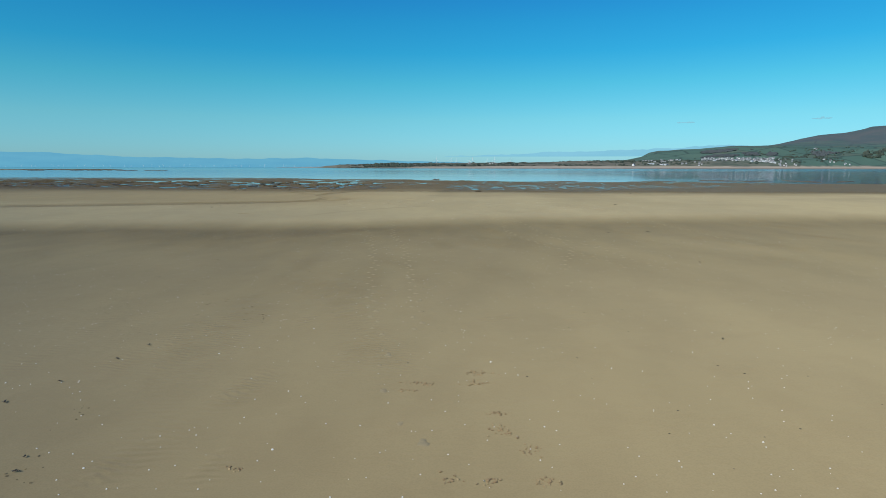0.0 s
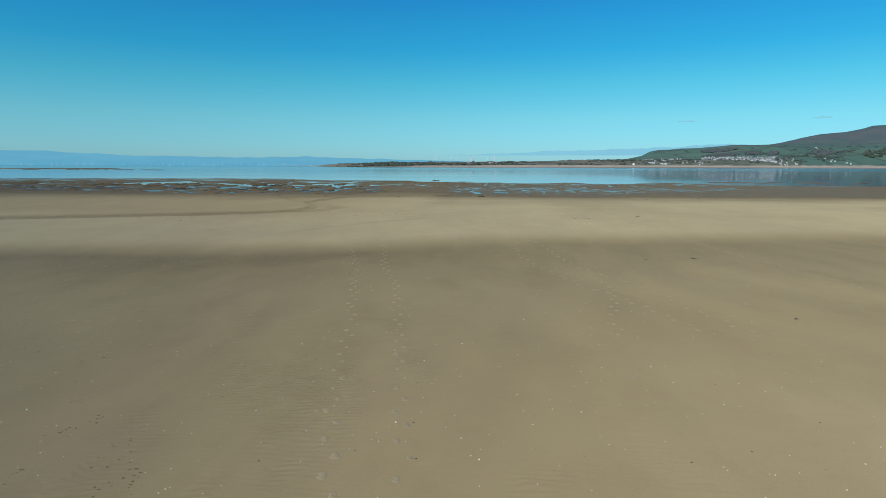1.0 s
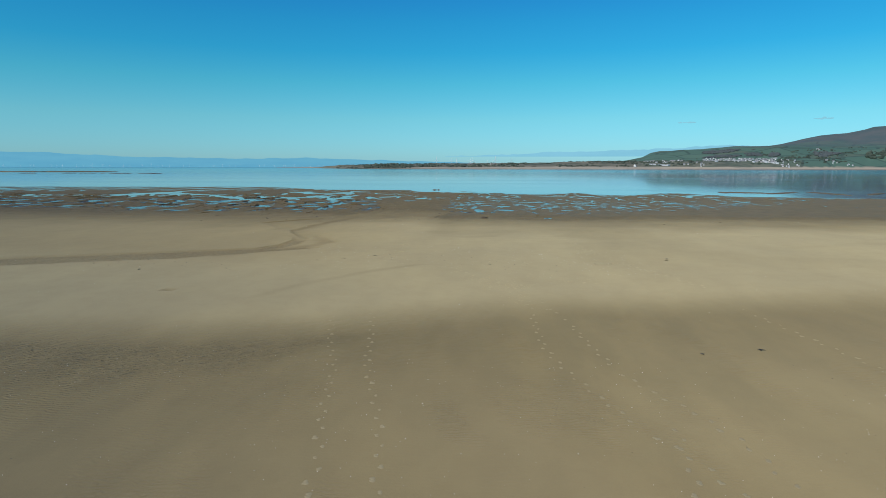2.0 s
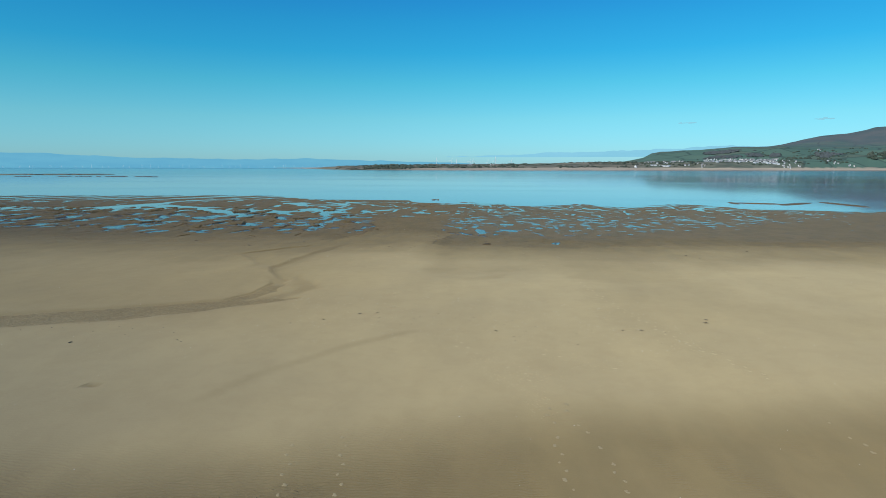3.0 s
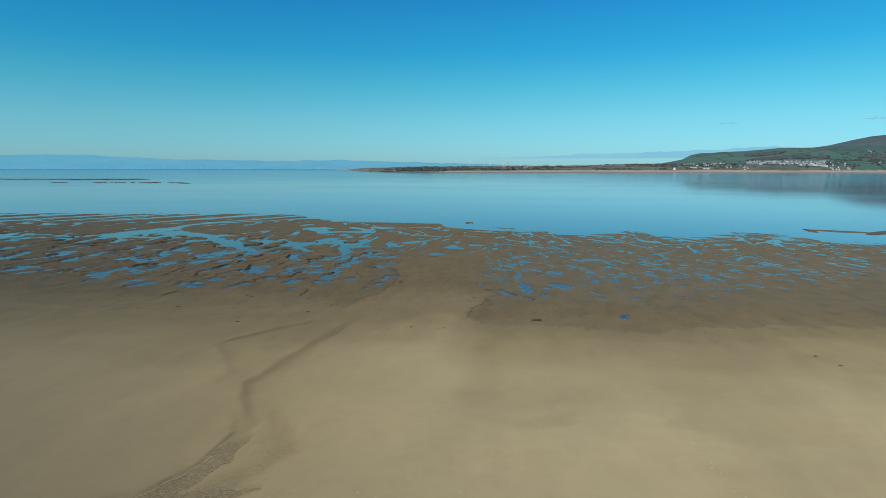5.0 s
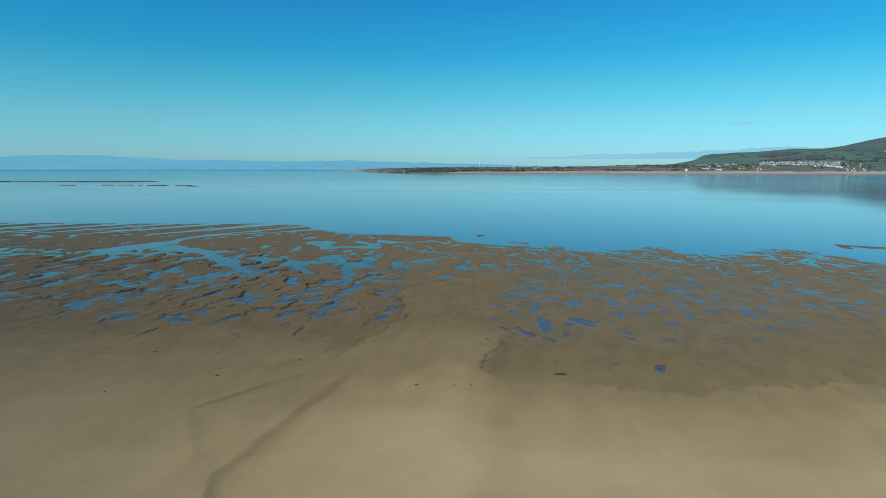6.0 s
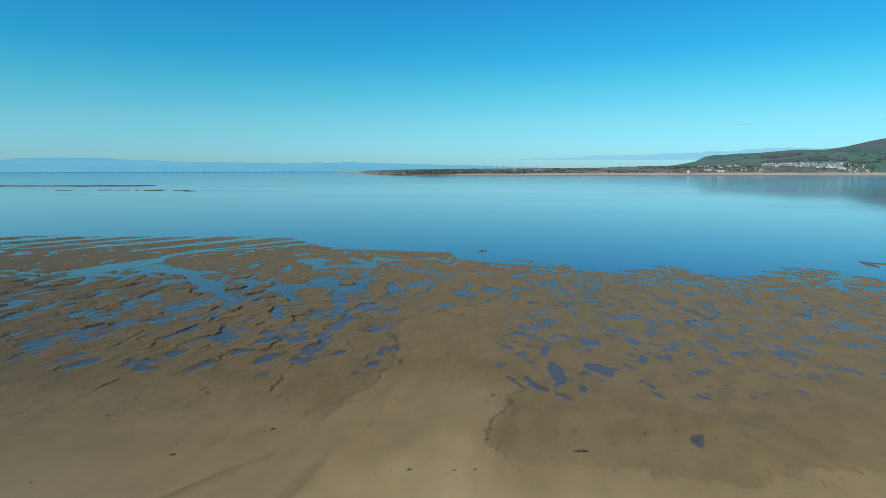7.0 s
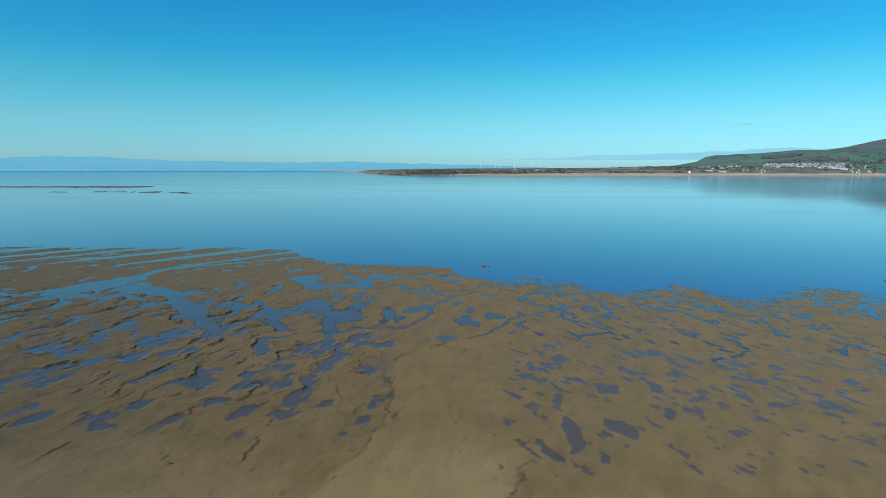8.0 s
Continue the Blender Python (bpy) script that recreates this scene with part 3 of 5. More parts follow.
    z, wet = z - 0.10 * step(-scour, -1.1, -0.3), np.maximum(wet, 0.5 * step(-scour, -1.1, -0.7))
    db, tb = along(x, y, BANK)
    wet = np.maximum(wet, 0.32 * step(-db, -0.9, 0.0) * step(tb, 0.0, 0.2) * (1.2 - 0.5 * tb))
    sink = step(-np.hypot((x - 10.2) / 4.5, (y - 110.8) / 5.0), -1.0, -0.1)
    z = z + (0.015 - z) * sink
    jag = fbm(x / 2.6, y / 3.6, 161, 3)
    # the mud flat: mounds with a steep side to the west, streaky hollows to the east
    west, east = step(-x - 0.3 * (y - 150), 22, 36), step(x, -12, 2)
    inland = step(s, -1.0, 1.5)
    m = flat * inland * (1 - 0.75 * tongue)
    u = x - 0.12 * y + 5.0 * fbm(x / 13, y / 12, 71, 4) + 1.0 * fine + 0.9 * jag + 0.45 * fbm(x / 0.9, y / 0.8, 73, 2)
    p = u / 7.5 - np.floor(u / 7.5)
    saw = np.where(p < 0.975, (p / 0.975) ** 1.5, (1 - p) / 0.025)
    level = step(y, 112, 128)
    amp = 0.24 * (0.15 + 0.85 * step(fbm(x / 3.2, y / 4.2, 81, 4), 0.0, 0.3)) * (0.3 + 0.7 * step(y, 116, 142)) * level * (1 - 0.75 * step(y, 178, 192))
    p2 = (u + 0.22 * y) / 3.3 - np.floor((u + 0.22 * y) / 3.3)
    saw2 = np.where(p2 < 0.94, p2 / 0.94, (1 - p2) / 0.06)
    amp2 = 0.09 * step(fbm(x / 2.2, y / 3.0, 83, 3), 0.1, 0.4) * level * (1 - 0.75 * step(y, 178, 192))
    # mask for the shade coloured onto the steep east faces
    scarp_shade = m * west * np.maximum(step(p, 0.968, 0.978) * step(amp, 0.08, 0.2), step(p2, 0.93, 0.95) * step(amp2, 0.05, 0.1))
    z = z + m * west * (amp * (saw - 0.16) + amp2 * (saw2 - 0.2)) + 0.05 * m * fbm(x / 5, y / 7, 91, 4) + 0.02 * flat * fbm(x / 1.3, y / 1.7, 93, 3)
    a_, b_ = 0.5 * x - 0.866 * y, 0.866 * x + 0.5 * y
    streak = np.where(y < 150, fbm(a_ / 2.1, b_ / 1.05, 101, 4), fbm(a_ / 2.9, b_ / 1.05, 103, 4))
    z = z * (1 - 0.45 * east * level * inland)
    z = np.where(flat * inland > 0.5, np.maximum(z, 0.018 + 0.012 * fine), z)
    # low ledges that drop to the east
    ledge_x, ledge_y = x + 0.8 * jag + 0.6 * fine + 0.4 * fbm(x / 0.9, y / 0.8, 73, 2), y + 0.4 * jag
    ledge_k = step(fbm(x / 1.8, y / 1.8, 77, 3), -0.2, 0.3)
    for pts in LEDGES:
        box = np.array(pts)
        here = (x > box[:, 0].min() - 5) & (x < box[:, 0].max() + 5) & (y > box[:, 1].min() - 4) & (y < box[:, 1].max() + 4)
        if not here.any():
            continue
        lx, ly = ledge_x[here], ledge_y[here]
        d, t = along(lx, ly, pts)
        east_of = np.sign(lx - np.interp(ly, *zip(*sorted((q[1], q[0]) for q in pts))))
        ends = step(t, 0.0, 0.15) * step(1 - t, 0.0, 0.15)
        wet[here] += 0.12 * ends * np.where(east_of > 0, step(-d, -1.2, 0.0), 0.0)
        fall = ends * ledge_k[here]
        scarp_shade[here] = np.maximum(scarp_shade[here], 0.55 * fall * step(-np.abs(d * east_of - 0.08), -0.2, -0.05))
        z[here] += 0.09 * fall * np.where(east_of > 0, -step(-d, -2.2, 0.0), 0.6 * step(-d, -2.8, 0.0))
    # coverage of water
    tiny = fbm(x / 0.8, y / 1.5, 75, 2)
    ex, ey = x + 0.35 * wx + 0.55 * fine + 0.22 * tiny, y + 0.8 * wy + 1.1 * jag
    pool = np.maximum(covered(ex, ey, POOLS_CHANNEL + POOLS_MOUNDS + POOLS_SHORE, 0.12), covered(ex, ey, RUNNELS_WEST + RUNNELS_MIDDLE + RUNNELS_EAST + RUNNELS_FAR_EAST, 0.35) * step(fine + 0.9, 0.0, 0.4))
    k_soft = covered(ex, ey, POOLS_WEST + POOLS_FAR_WEST, 0.4)
    cover = np.interp(y, (108, 118, 128, 138, 150, 160, 168, 184, 192, 205), (0.80, 0.54, 0.38, 0.20, 0.14, 0.24, 0.50, 0.50, 0.38, 0.26))
    cover = cover + 0.5 * step(x - 1.3 * (y - 130), 26, 44) + 0.5 * step(-x, 8, 14) - 0.16 * step(x, 20, 34) * step(y, 168, 182)
    hazy = step(y, 152, 170)
    k_east = step(streak - cover, -0.08 + 0.02 * hazy, 0.42 - 0.32 * hazy) * step(x, -16, -8) * step(y, 106, 118) * inland
    small = fbm(x / 3.2, y / 5.5, 121, 4)
    k_west = step(small - np.interp(y, (118, 135, 160, 185, 215), (0.95, 0.60, 0.46, 0.50, 0.62)), -0.04, 0.12) * (1 - east) * level * inland
    lee = step(0.56 + 0.30 * fine + 0.12 * tiny - p, 0.0, 0.3) * step(p, 0.0, 0.02)
    k_lee = lee * step(fbm(x / 6, y / 8, 141, 3) - np.interp(y, (114, 128, 145, 178, 190), (0.2, -0.15, -0.42, -0.4, 0.5)), -0.02, 0.3)
    k_west = np.maximum(k_west, k_lee * west * level * inland) * (1 - 0.9 * tongue)
    # thin sheet of water with mud showing through, in the mouth of the western channel
    dm, _ = along(x, y, ((-170, 170), (-118, 176), (-84, 178)))
    k_mouth = step(fbm(x / 5.0, y / 1.6, 131, 3) + 0.5 * step(-dm, -7, 0) - 0.35, -0.05, 0.12) * step(-dm, -7, -3)
    # long parallel bars that run out into the sea
    far_w = step(-x, 76, 96) * step(y, 188, 200)
    w_ = 0.855 * x - 0.52 * y + 0.7 * wx
    turn = np.interp(w_, BARS, np.arange(len(BARS))) * 2 * math.pi
    gap = step(-np.cos(turn), 0.1, 1.0)
    s = s - far_w * (36.0 * gap ** 1.6 - 2.0)
    rill = np.abs(fbm(w_ / 3.0, (0.52 * x + 0.855 * y) / 30, 191, 3))
    k_bars = step(0.05 - rill, 0.0, 0.04) * far_w * step(fbm(w_ / 5, (0.52 * x + 0.855 * y) / 12, 193, 3), 0.0, 0.3) * step(y, 200, 212)
    z = z * (1 - 0.6 * far_w)
    # near the camera's end of the flat only a film of water stands on the sand; farther down it gathers in real pools
    gathers = step(y, 156, 170)
    lying = np.maximum.reduce((k_soft, k_east, k_west))
    film = np.maximum(lying, covered(ex, ey, POOLS_NEAR, 0.2)) * (1 - gathers) * flat
    k = np.maximum.reduce((pool, lying * gathers, k_mouth, k_bars)) * flat
    z = z - 0.05 * worn
    scarp_shade = np.maximum(scarp_shade, 0.75 * worn) * (1 - 0.6 * k)
    z = z * (1 - k) - np.interp(y, (140, 158, 172), (0.034, 0.045, 0.07)) * k
    z = z - film * (0.004 + 0.85 * np.maximum(z - 0.03, 0))
    # the shore itself, with ragged tongues of sand
    shore = step(s, -1.6, 2.4)
    z = (z + 0.05) * shore - 0.05 - 0.7 * step(-s, 1.5, 25)
    wet = np.where(flat > 0, wet + 0.4 * k * flat, wet)
    wet = np.maximum(wet, 1.55 * step(-s, -6, 0) * flat)
    return z, np.clip(wet, 0, 2), np.clip(ripple * (1 - k), 0, 1), west * level * inland * (1 - k) * (1 - step(y, 184, 200)), np.clip(scarp_shade, 0, 1), np.clip(film, 0, 1)


def spaced(*spans):
    """Coordinates with a step of its own for each span (start, stop, step)."""
    out = []
    for a, b, d in spans:
        n = max(1, int(round((b - a) / d)))
        out.append(a + (b - a) * np.arange(n) / n)
    return np.concatenate(out + [[spans[-1][1]]])


def sheet(name, X, Y, Z, material, attrs=(), crisp=False):
    """A grid mesh over arrays of the same shape, with named values at its points."""
    ny, nx = X.shape
    me = bpy.data.meshes.new(name)
    me.vertices.add(nx * ny)
    me.vertices.foreach_set("co", np.stack((X, Y, Z), -1).astype(np.float32).ravel())
    i = (np.arange(ny - 1)[:, None] * nx + np.arange(nx - 1)[None, :]).ravel()
    quads = np.stack((i, i + 1, i + nx + 1, i + nx), -1).astype(np.int32)
    me.loops.add(quads.size)
    me.loops.foreach_set("vertex_index", quads.ravel())
    me.polygons.add(len(quads))
    me.polygons.foreach_set("loop_start", np.arange(0, quads.size, 4, dtype=np.int32))
    corner = Z.ravel()[quads]
    steep = (corner.max(1) - corner.min(1) > 0.055) & crisp
    me.polygons.foreach_set("use_smooth", ~steep)
    me.update(calc_edges=True)
    me.validate()
    for key, v in attrs:
        me.attributes.new(key, "FLOAT", "POINT").data.foreach_set("value", np.asarray(v, np.float32).ravel())
    me.materials.append(material)
    return new(name, me)


gx = spaced((-2600, -900, 170), (-900, -300, 30), (-300, -170, 4), (-170, -120, 0.9), (-120, -75, 0.45), (-75, -22, 0.19), (-22, 20, 0.21), (20, 60, 0.28),
            (60, 100, 0.5), (100, 180, 4), (180, 900, 36), (900, 2600, 170))
gy = spaced((-2500, -300, 200), (-300, -40, 20), (-40, -8, 2), (-8, 104, 0.42), (104, 114, 0.35), (114, 184, 0.24), (184, 236, 0.32), (236, 268, 0.6), (268, 330, 8))
GX, GY = np.meshgrid(gx, gy)
GZ, GW, GR, GB, GC, GF = ground(GX, GY)
beach = sheet("ground", GX, GY, GZ, M_SAND, (("wet", GW), ("ripple", GR), ("broken", GB), ("scarp_shade", GC), ("film", GF), ("bank", step(GY, 46, 66) * (1 - step(GX, -24, 6)))), crisp=True)
tagged(beach, "tan tidal sand flat with damp hollows and pools", "beach", kind="structure")


sx = spaced((-3500, -300, 160), (-300, -200, 6), (-200, -120, 1.2), (-120, -75, 0.42), (-75, 20, 0.3), (20, 75, 0.4), (75, 130, 1.5), (130, 300, 10), (300, 3500, 160))
sy = spaced((-1500, 60, 60), (60, 106, 2), (106, 150, 0.34), (150, 222, 0.42), (222, 262, 0.8), (262, 400, 10), (400, 4700, 107.5))
SX, SY = np.meshgrid(sx, sy)
S_OUT = SY - line_y(SX, SHORE)
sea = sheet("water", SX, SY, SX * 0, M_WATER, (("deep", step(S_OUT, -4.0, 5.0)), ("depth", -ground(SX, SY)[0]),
                                                  ("ruffle_sheen", np.maximum(step(np.hypot(SX, SY), 3300, 4500) * step(-SX, -200, 600), 0.22 * step(np.hypot(SX, SY), 500, 1300)))))
tagged(sea, "calm blue sea water filling the tidal pools", "sea", kind="structure")

# ---- the far coast: beach, dunes, fields and hills ----
COAST = ((-30, 4700), (-21, 4600), (-19.2, 3900), (-17.2, 3300), (-16.4, 2680), (-15.2, 2420), (-13.7, 2140), (-8.4, 2030), (-3.2, 1945), (2, 1995),
         (11.6, 2150), (20, 2376), (26.4, 2610), (33, 2900), (45, 3300), (60, 3500))
DUNE_TOP = ((-22, 1.5), (-18.5, 2.5), (-16.8, 4), (-16.2, 9), (-13.7, 14), (-11.6, 18), (-8.4, 20), (-4.2, 22), (-0.6, 23.5), (2, 24), (4.5, 26), (7, 28), (11, 31), (60, 33))
GREEN_TOP = ((-22, 0), (4, 20), (9.4, 32), (11.5, 40), (13.2, 58), (13.9, 80), (14.6, 88), (16.2, 93), (18.1, 101), (19.9, 112), (20.7, 116),
             (22.4, 113), (24.1, 115), (27, 104), (28.9, 100), (31.4, 102), (60, 110))
HILL_TOP = ((-22, 0), (12, 20), (19, 90), (22.5, 136), (24.1, 153), (25.7, 187), (26.8, 206), (28.7, 220), (29.8, 234), (30.3, 247),
            (31.1, 251), (34, 285), (40, 300), (60, 200))


def table(a, pts):
    return np.interp(a, [p[0] for p in pts], [p[1] for p in pts])


def coast(az, r):
    """Height, beach, heath and scrub over bearing (degrees) and distance (metres)."""
    r0 = table(az, COAST) + 14 * vnoise(az * 2.0, az * 0 + 3, 5)
    d = r - r0
    px, py = r * np.sin(np.radians(az)), r * np.cos(np.radians(az))
    dune = table(az, DUNE_TOP) * (1 + 0.10 * fbm(px / 90, py / 120, 7, 3))
    green, hill = table(az, GREEN_TOP), table(az, HILL_TOP)
    span = np.clip(2650 - r0, 300, 2000)
    z = np.where(d < 0, d * 0.02, np.interp(d, (0, 60, 150, 190), (0, 2.2, 5.5, 8.0)))
    z = np.minimum(z, dune)
    z = z + np.maximum(dune - 8, 0) * step(d / span, 0.25, 0.95) + 0.9 * fbm(px / 60, py / 60, 9, 3) * step(d, 190, 260)
    z = z + np.maximum(green - dune, 0) * step(r, 2750, 3400)
    z = z + np.maximum(hill - np.maximum(green, dune), 0) * step(r, 3500, 4500)
    z = z + step(r, 2800, 3300) * (3.0 * fbm(px / 160, py / 160, 13, 4) + 0.02 * green * fbm(px / 400, py / 400, 15, 3)) * step(az, 11, 14)
    z = z - 60 * step(r, 4560, 4700)
    beach_ = (1 - step(z + 1.2 * fbm(px / 40, py / 40, 17, 3) - 3.5 * step(az, -4, 3), 4.8, 7.0)) * np.clip(0.12 + 0.88 * step(az, -10.5, -7.0) + 0.88 * step(-az, 16.6, 17.6), 0, 1)
    scrub_ = (1 - step(r, 2650, 2800)) * (1 - 0.3 * step(az, 12, 14)) + (1 - step(az, 8, 11)) * step(r, 2650, 2800)
    heath_ = np.clip(step(z + 22 * fbm(px / 220, py / 220, 19, 4), 105, 150), 0, 1)
    return z, beach_, heath_, scrub_


az_grid, r_grid = np.arange(-21.0, 52.01, 0.16), np.concatenate((np.arange(1900, 2700, 9), np.arange(2700, 4740, 24)))
AZ, RR = np.meshgrid(az_grid, r_grid)
CZ, CB, CH, CS = coast(AZ, RR)
CX, CY = RR * np.sin(np.radians(AZ)), RR * np.cos(np.radians(AZ))
far_coast = sheet("far_coast", CX, CY, CZ, M_LAND, (("beach", CB), ("heath", CH), ("scrub", CS)))
tagged(far_coast, "far shore with sandy beach, green fields and brown moor", "coast", kind="structure")


def polar(az, r):
    """A place on the far coast."""
    z = float(coast(np.array([float(az)]), np.array([float(r)]))[0][0])
    return r * math.sin(radians(az)), r * math.cos(radians(az)), z


def ridge(name, r, pts, low, material, label, wobble=4.0):
    """A hazy range of hills at the edge of sight, with a thick foot."""
    a = np.arange(pts[0][0], pts[-1][0] + 0.01, 0.12)
    top = table(a, pts) + wobble * fbm(a * 0.9, a * 0 + r, 23, 4)
    rows = ((r, low), (r + 8, None), (r + 90, low))
    A = np.stack([a] * 3)
    R = np.stack([np.full_like(a, q) for q, _ in rows])
    Z = np.stack([top if h is None else np.full_like(a, h) for _, h in rows])
    return tagged(sheet(name, R * np.sin(np.radians(A)), R * np.cos(np.radians(A)), Z, material), label, "hills", kind="structure")


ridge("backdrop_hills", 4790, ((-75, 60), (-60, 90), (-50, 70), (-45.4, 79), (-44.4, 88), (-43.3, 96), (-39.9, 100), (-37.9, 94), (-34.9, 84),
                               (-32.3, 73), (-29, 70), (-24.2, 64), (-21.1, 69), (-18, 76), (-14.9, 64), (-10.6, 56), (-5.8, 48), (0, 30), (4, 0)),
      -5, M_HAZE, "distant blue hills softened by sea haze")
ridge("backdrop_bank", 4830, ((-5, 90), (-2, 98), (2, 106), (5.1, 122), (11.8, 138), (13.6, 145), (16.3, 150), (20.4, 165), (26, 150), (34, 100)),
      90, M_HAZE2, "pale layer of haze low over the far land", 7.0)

# ---- tools for things ----
def part(name, bm, material, parent=None, label="", smooth=False):
    """Links a bmesh as one mesh object, under a thing or a part if one is given."""
    me = bpy.data.meshes.new(name)
    bmesh.ops.recalc_face_normals(bm, faces=bm.faces[:])
    for f in bm.faces:
        f.smooth = smooth
    bm.to_mesh(me)
    bm.free()
    me.materials.append(material)
    ob = new(name, me)
    if parent is not None:
        ob.parent = parent
    return tagged(ob, label)


def floor_z(x, y):
    """Height of the beach at a place."""
    i, j = int(np.searchsorted(gx, x)) - 1, int(np.searchsorted(gy, y)) - 1
    u, v = (x - gx[i]) / (gx[i + 1] - gx[i]), (y - gy[j]) / (gy[j + 1] - gy[j])
    return float((GZ[j, i] * (1 - u) + GZ[j, i + 1] * u) * (1 - v) + (GZ[j + 1, i] * (1 - u) + GZ[j + 1, i + 1] * u) * v)


def lump(bm, at, size, rnd, level=1, rough=0.3, squash=1.0):
    """An uneven rounded clod."""
    made = bmesh.ops.create_icosphere(bm, subdivisions=level, radius=1.0)["verts"]
    turn = Matrix.Rotation(rnd.uniform(0, 6.28), 3, "Z")
    sx_, sy_, sz_ = size
    for v in made:
        n = 1 + rnd.uniform(-rough, rough)
        q = turn @ Vector((v.co.x * sx_ * n, v.co.y * sy_ * n, v.co.z * sz_ * n * squash))
        v.co = Vector(at) + q


def tube(bm, pts, radii, n=6, flat=1.0):
    """A tapering bent rod through the points."""
    rings = []
    for i, (p, r) in enumerate(zip(pts, radii)):
        a = Vector(pts[max(i - 1, 0)])
        b = Vector(pts[min(i + 1, len(pts) - 1)])
        q = (b - a).to_track_quat("Z", "Y").to_matrix()
        rings.append([bm.verts.new(Vector(p) + q @ Vector((r * math.cos(6.2832 * k / n), r * flat * math.sin(6.2832 * k / n), 0)))
                      for k in range(n)])
    for ra, rb in zip(rings, rings[1:]):
        for k in range(n):
            bm.faces.new((ra[k], ra[(k + 1) % n], rb[(k + 1) % n], rb[k]))
    bm.faces.new(rings[0][::-1])
    bm.faces.new(rings[-1])


def block(bm, lo, hi):
    made = bmesh.ops.create_cube(bm, size=1.0)["verts"]
    for v in made:
        v.co = Vector([lo[i] + (v.co[i] + 0.5) * (hi[i] - lo[i]) for i in range(3)])


# ---- wind turbines ----
def turbine(name, label, group, height, spin):
    """Tower, nacelle, hub and three blades; the rotor faces the camera's side."""
    root = new(name)
    r = height * 0.035
    bm = bmesh.new()
    tube(bm, [(0, 0, -4), (0, 0, height * 0.5), (0, 0, height)], [r, r * 0.8, r * 0.55], 10)
    part("tower", bm, M_TURBINE, root)
    bm = bmesh.new()
    block(bm, (-r * 0.8, -r * 2.2, height - r * 0.3), (r * 0.8, r * 2.6, height + r * 1.3))
    bmesh.ops.bevel(bm, geom=bm.edges[:], offset=r * 0.3, segments=2, affect="EDGES")
    part("nacelle", bm, M_TURBINE, root)
    bm = bmesh.new()
    bmesh.ops.create_uvsphere(bm, u_segments=10, v_segments=6, radius=r * 0.9)
    bmesh.ops.translate(bm, vec=(0, -r * 2.6, height + r * 0.5), verts=bm.verts[:])
    part("hub", bm, M_TURBINE, root)
    for k in range(3):
        a = radians(spin + 120 * k)
        L = height * 0.62
        ax = Vector((math.sin(a), 0, math.cos(a)))
        c = Vector((0, -r * 2.7, height + r * 0.5))
        bm = bmesh.new()
        tube(bm, [c + ax * L * q for q in (0.0, 0.08, 0.25, 0.7, 1.0)], [height * 0.016, height * 0.02, height * 0.034, height * 0.022, height * 0.006], 6, 0.5)
        part("blade", bm, M_TURBINE, root)
    return tagged(root, label, "wind turbine", group)


# ---- town buildings ----
def house(w, d, h, pitch, wall_mat, label, category="house", name="house"):
    """Walls with a gable, a pitched roof with eaves, and a chimney."""
    root = new(name)
    top = h + pitch
    bm = bmesh.new()
    ends = []
    for x in (-w / 2, w / 2):
        ends.append([bm.verts.new((x, y, z)) for y, z in ((-d / 2, -3), (d / 2, -3), (d / 2, h), (0, top), (-d / 2, h))])
    bm.faces.new(ends[0])
    bm.faces.new(ends[1][::-1])
    for k in range(5):
        bm.faces.new((ends[0][k], ends[1][k], ends[1][(k + 1) % 5], ends[0][(k + 1) % 5]))
    part("wall", bm, wall_mat, root)
    bm = bmesh.new()
    for s in (-1, 1):
        e = 0.5
        lo, hi = (s * (d / 2 + e), h - e * pitch / (d / 2)), (0.0, top)
        up = 0.35
        vs = [bm.verts.new((x, y, z + o)) for o in (0.05, up) for x, (y, z) in ((-w / 2 - e, lo), (w / 2 + e, lo), (w / 2 + e, hi), (-w / 2 - e, hi))]
        for f in ((0, 1, 2, 3), (4, 5, 6, 7), (0, 1, 5, 4), (1, 2, 6, 5), (2, 3, 7, 6), (3, 0, 4, 7)):
            bm.faces.new([vs[i] for i in f])
    part("roof", bm, M_SLATE if wall_mat is not M_SHEET else M_SHEET, root)
    if wall_mat is not M_SHEET:
        bm = bmesh.new()
        block(bm, (w * 0.32, -0.7, top - 1.2), (w * 0.32 + 1.2, 0.7, top + 1.6))
        part("chimney", bm, M_SLATE, root)
        for k in (-0.3, 0.02, 0.28):
            bm = bmesh.new()
            block(bm, (w * k - 0.8, -d / 2 - 0.06, h * 0.45), (w * k + 0.8, -d / 2 + 0.1, h * 0.75))
            part("window", bm, M_PANE, root)
    else:
        bm = bmesh.new()
        block(bm, (-2.2, -d / 2 - 0.06, -1), (2.2, -d / 2 + 0.1, h * 0.7))
        part("shed_door", bm, M_SLATE, root)
    return tagged(root, label, category)


M_PANE = plain("dark_window_glass", (0.03, 0.035, 0.04), (0.05, 0.055, 0.06), 1.0, 0.15, 0.5)


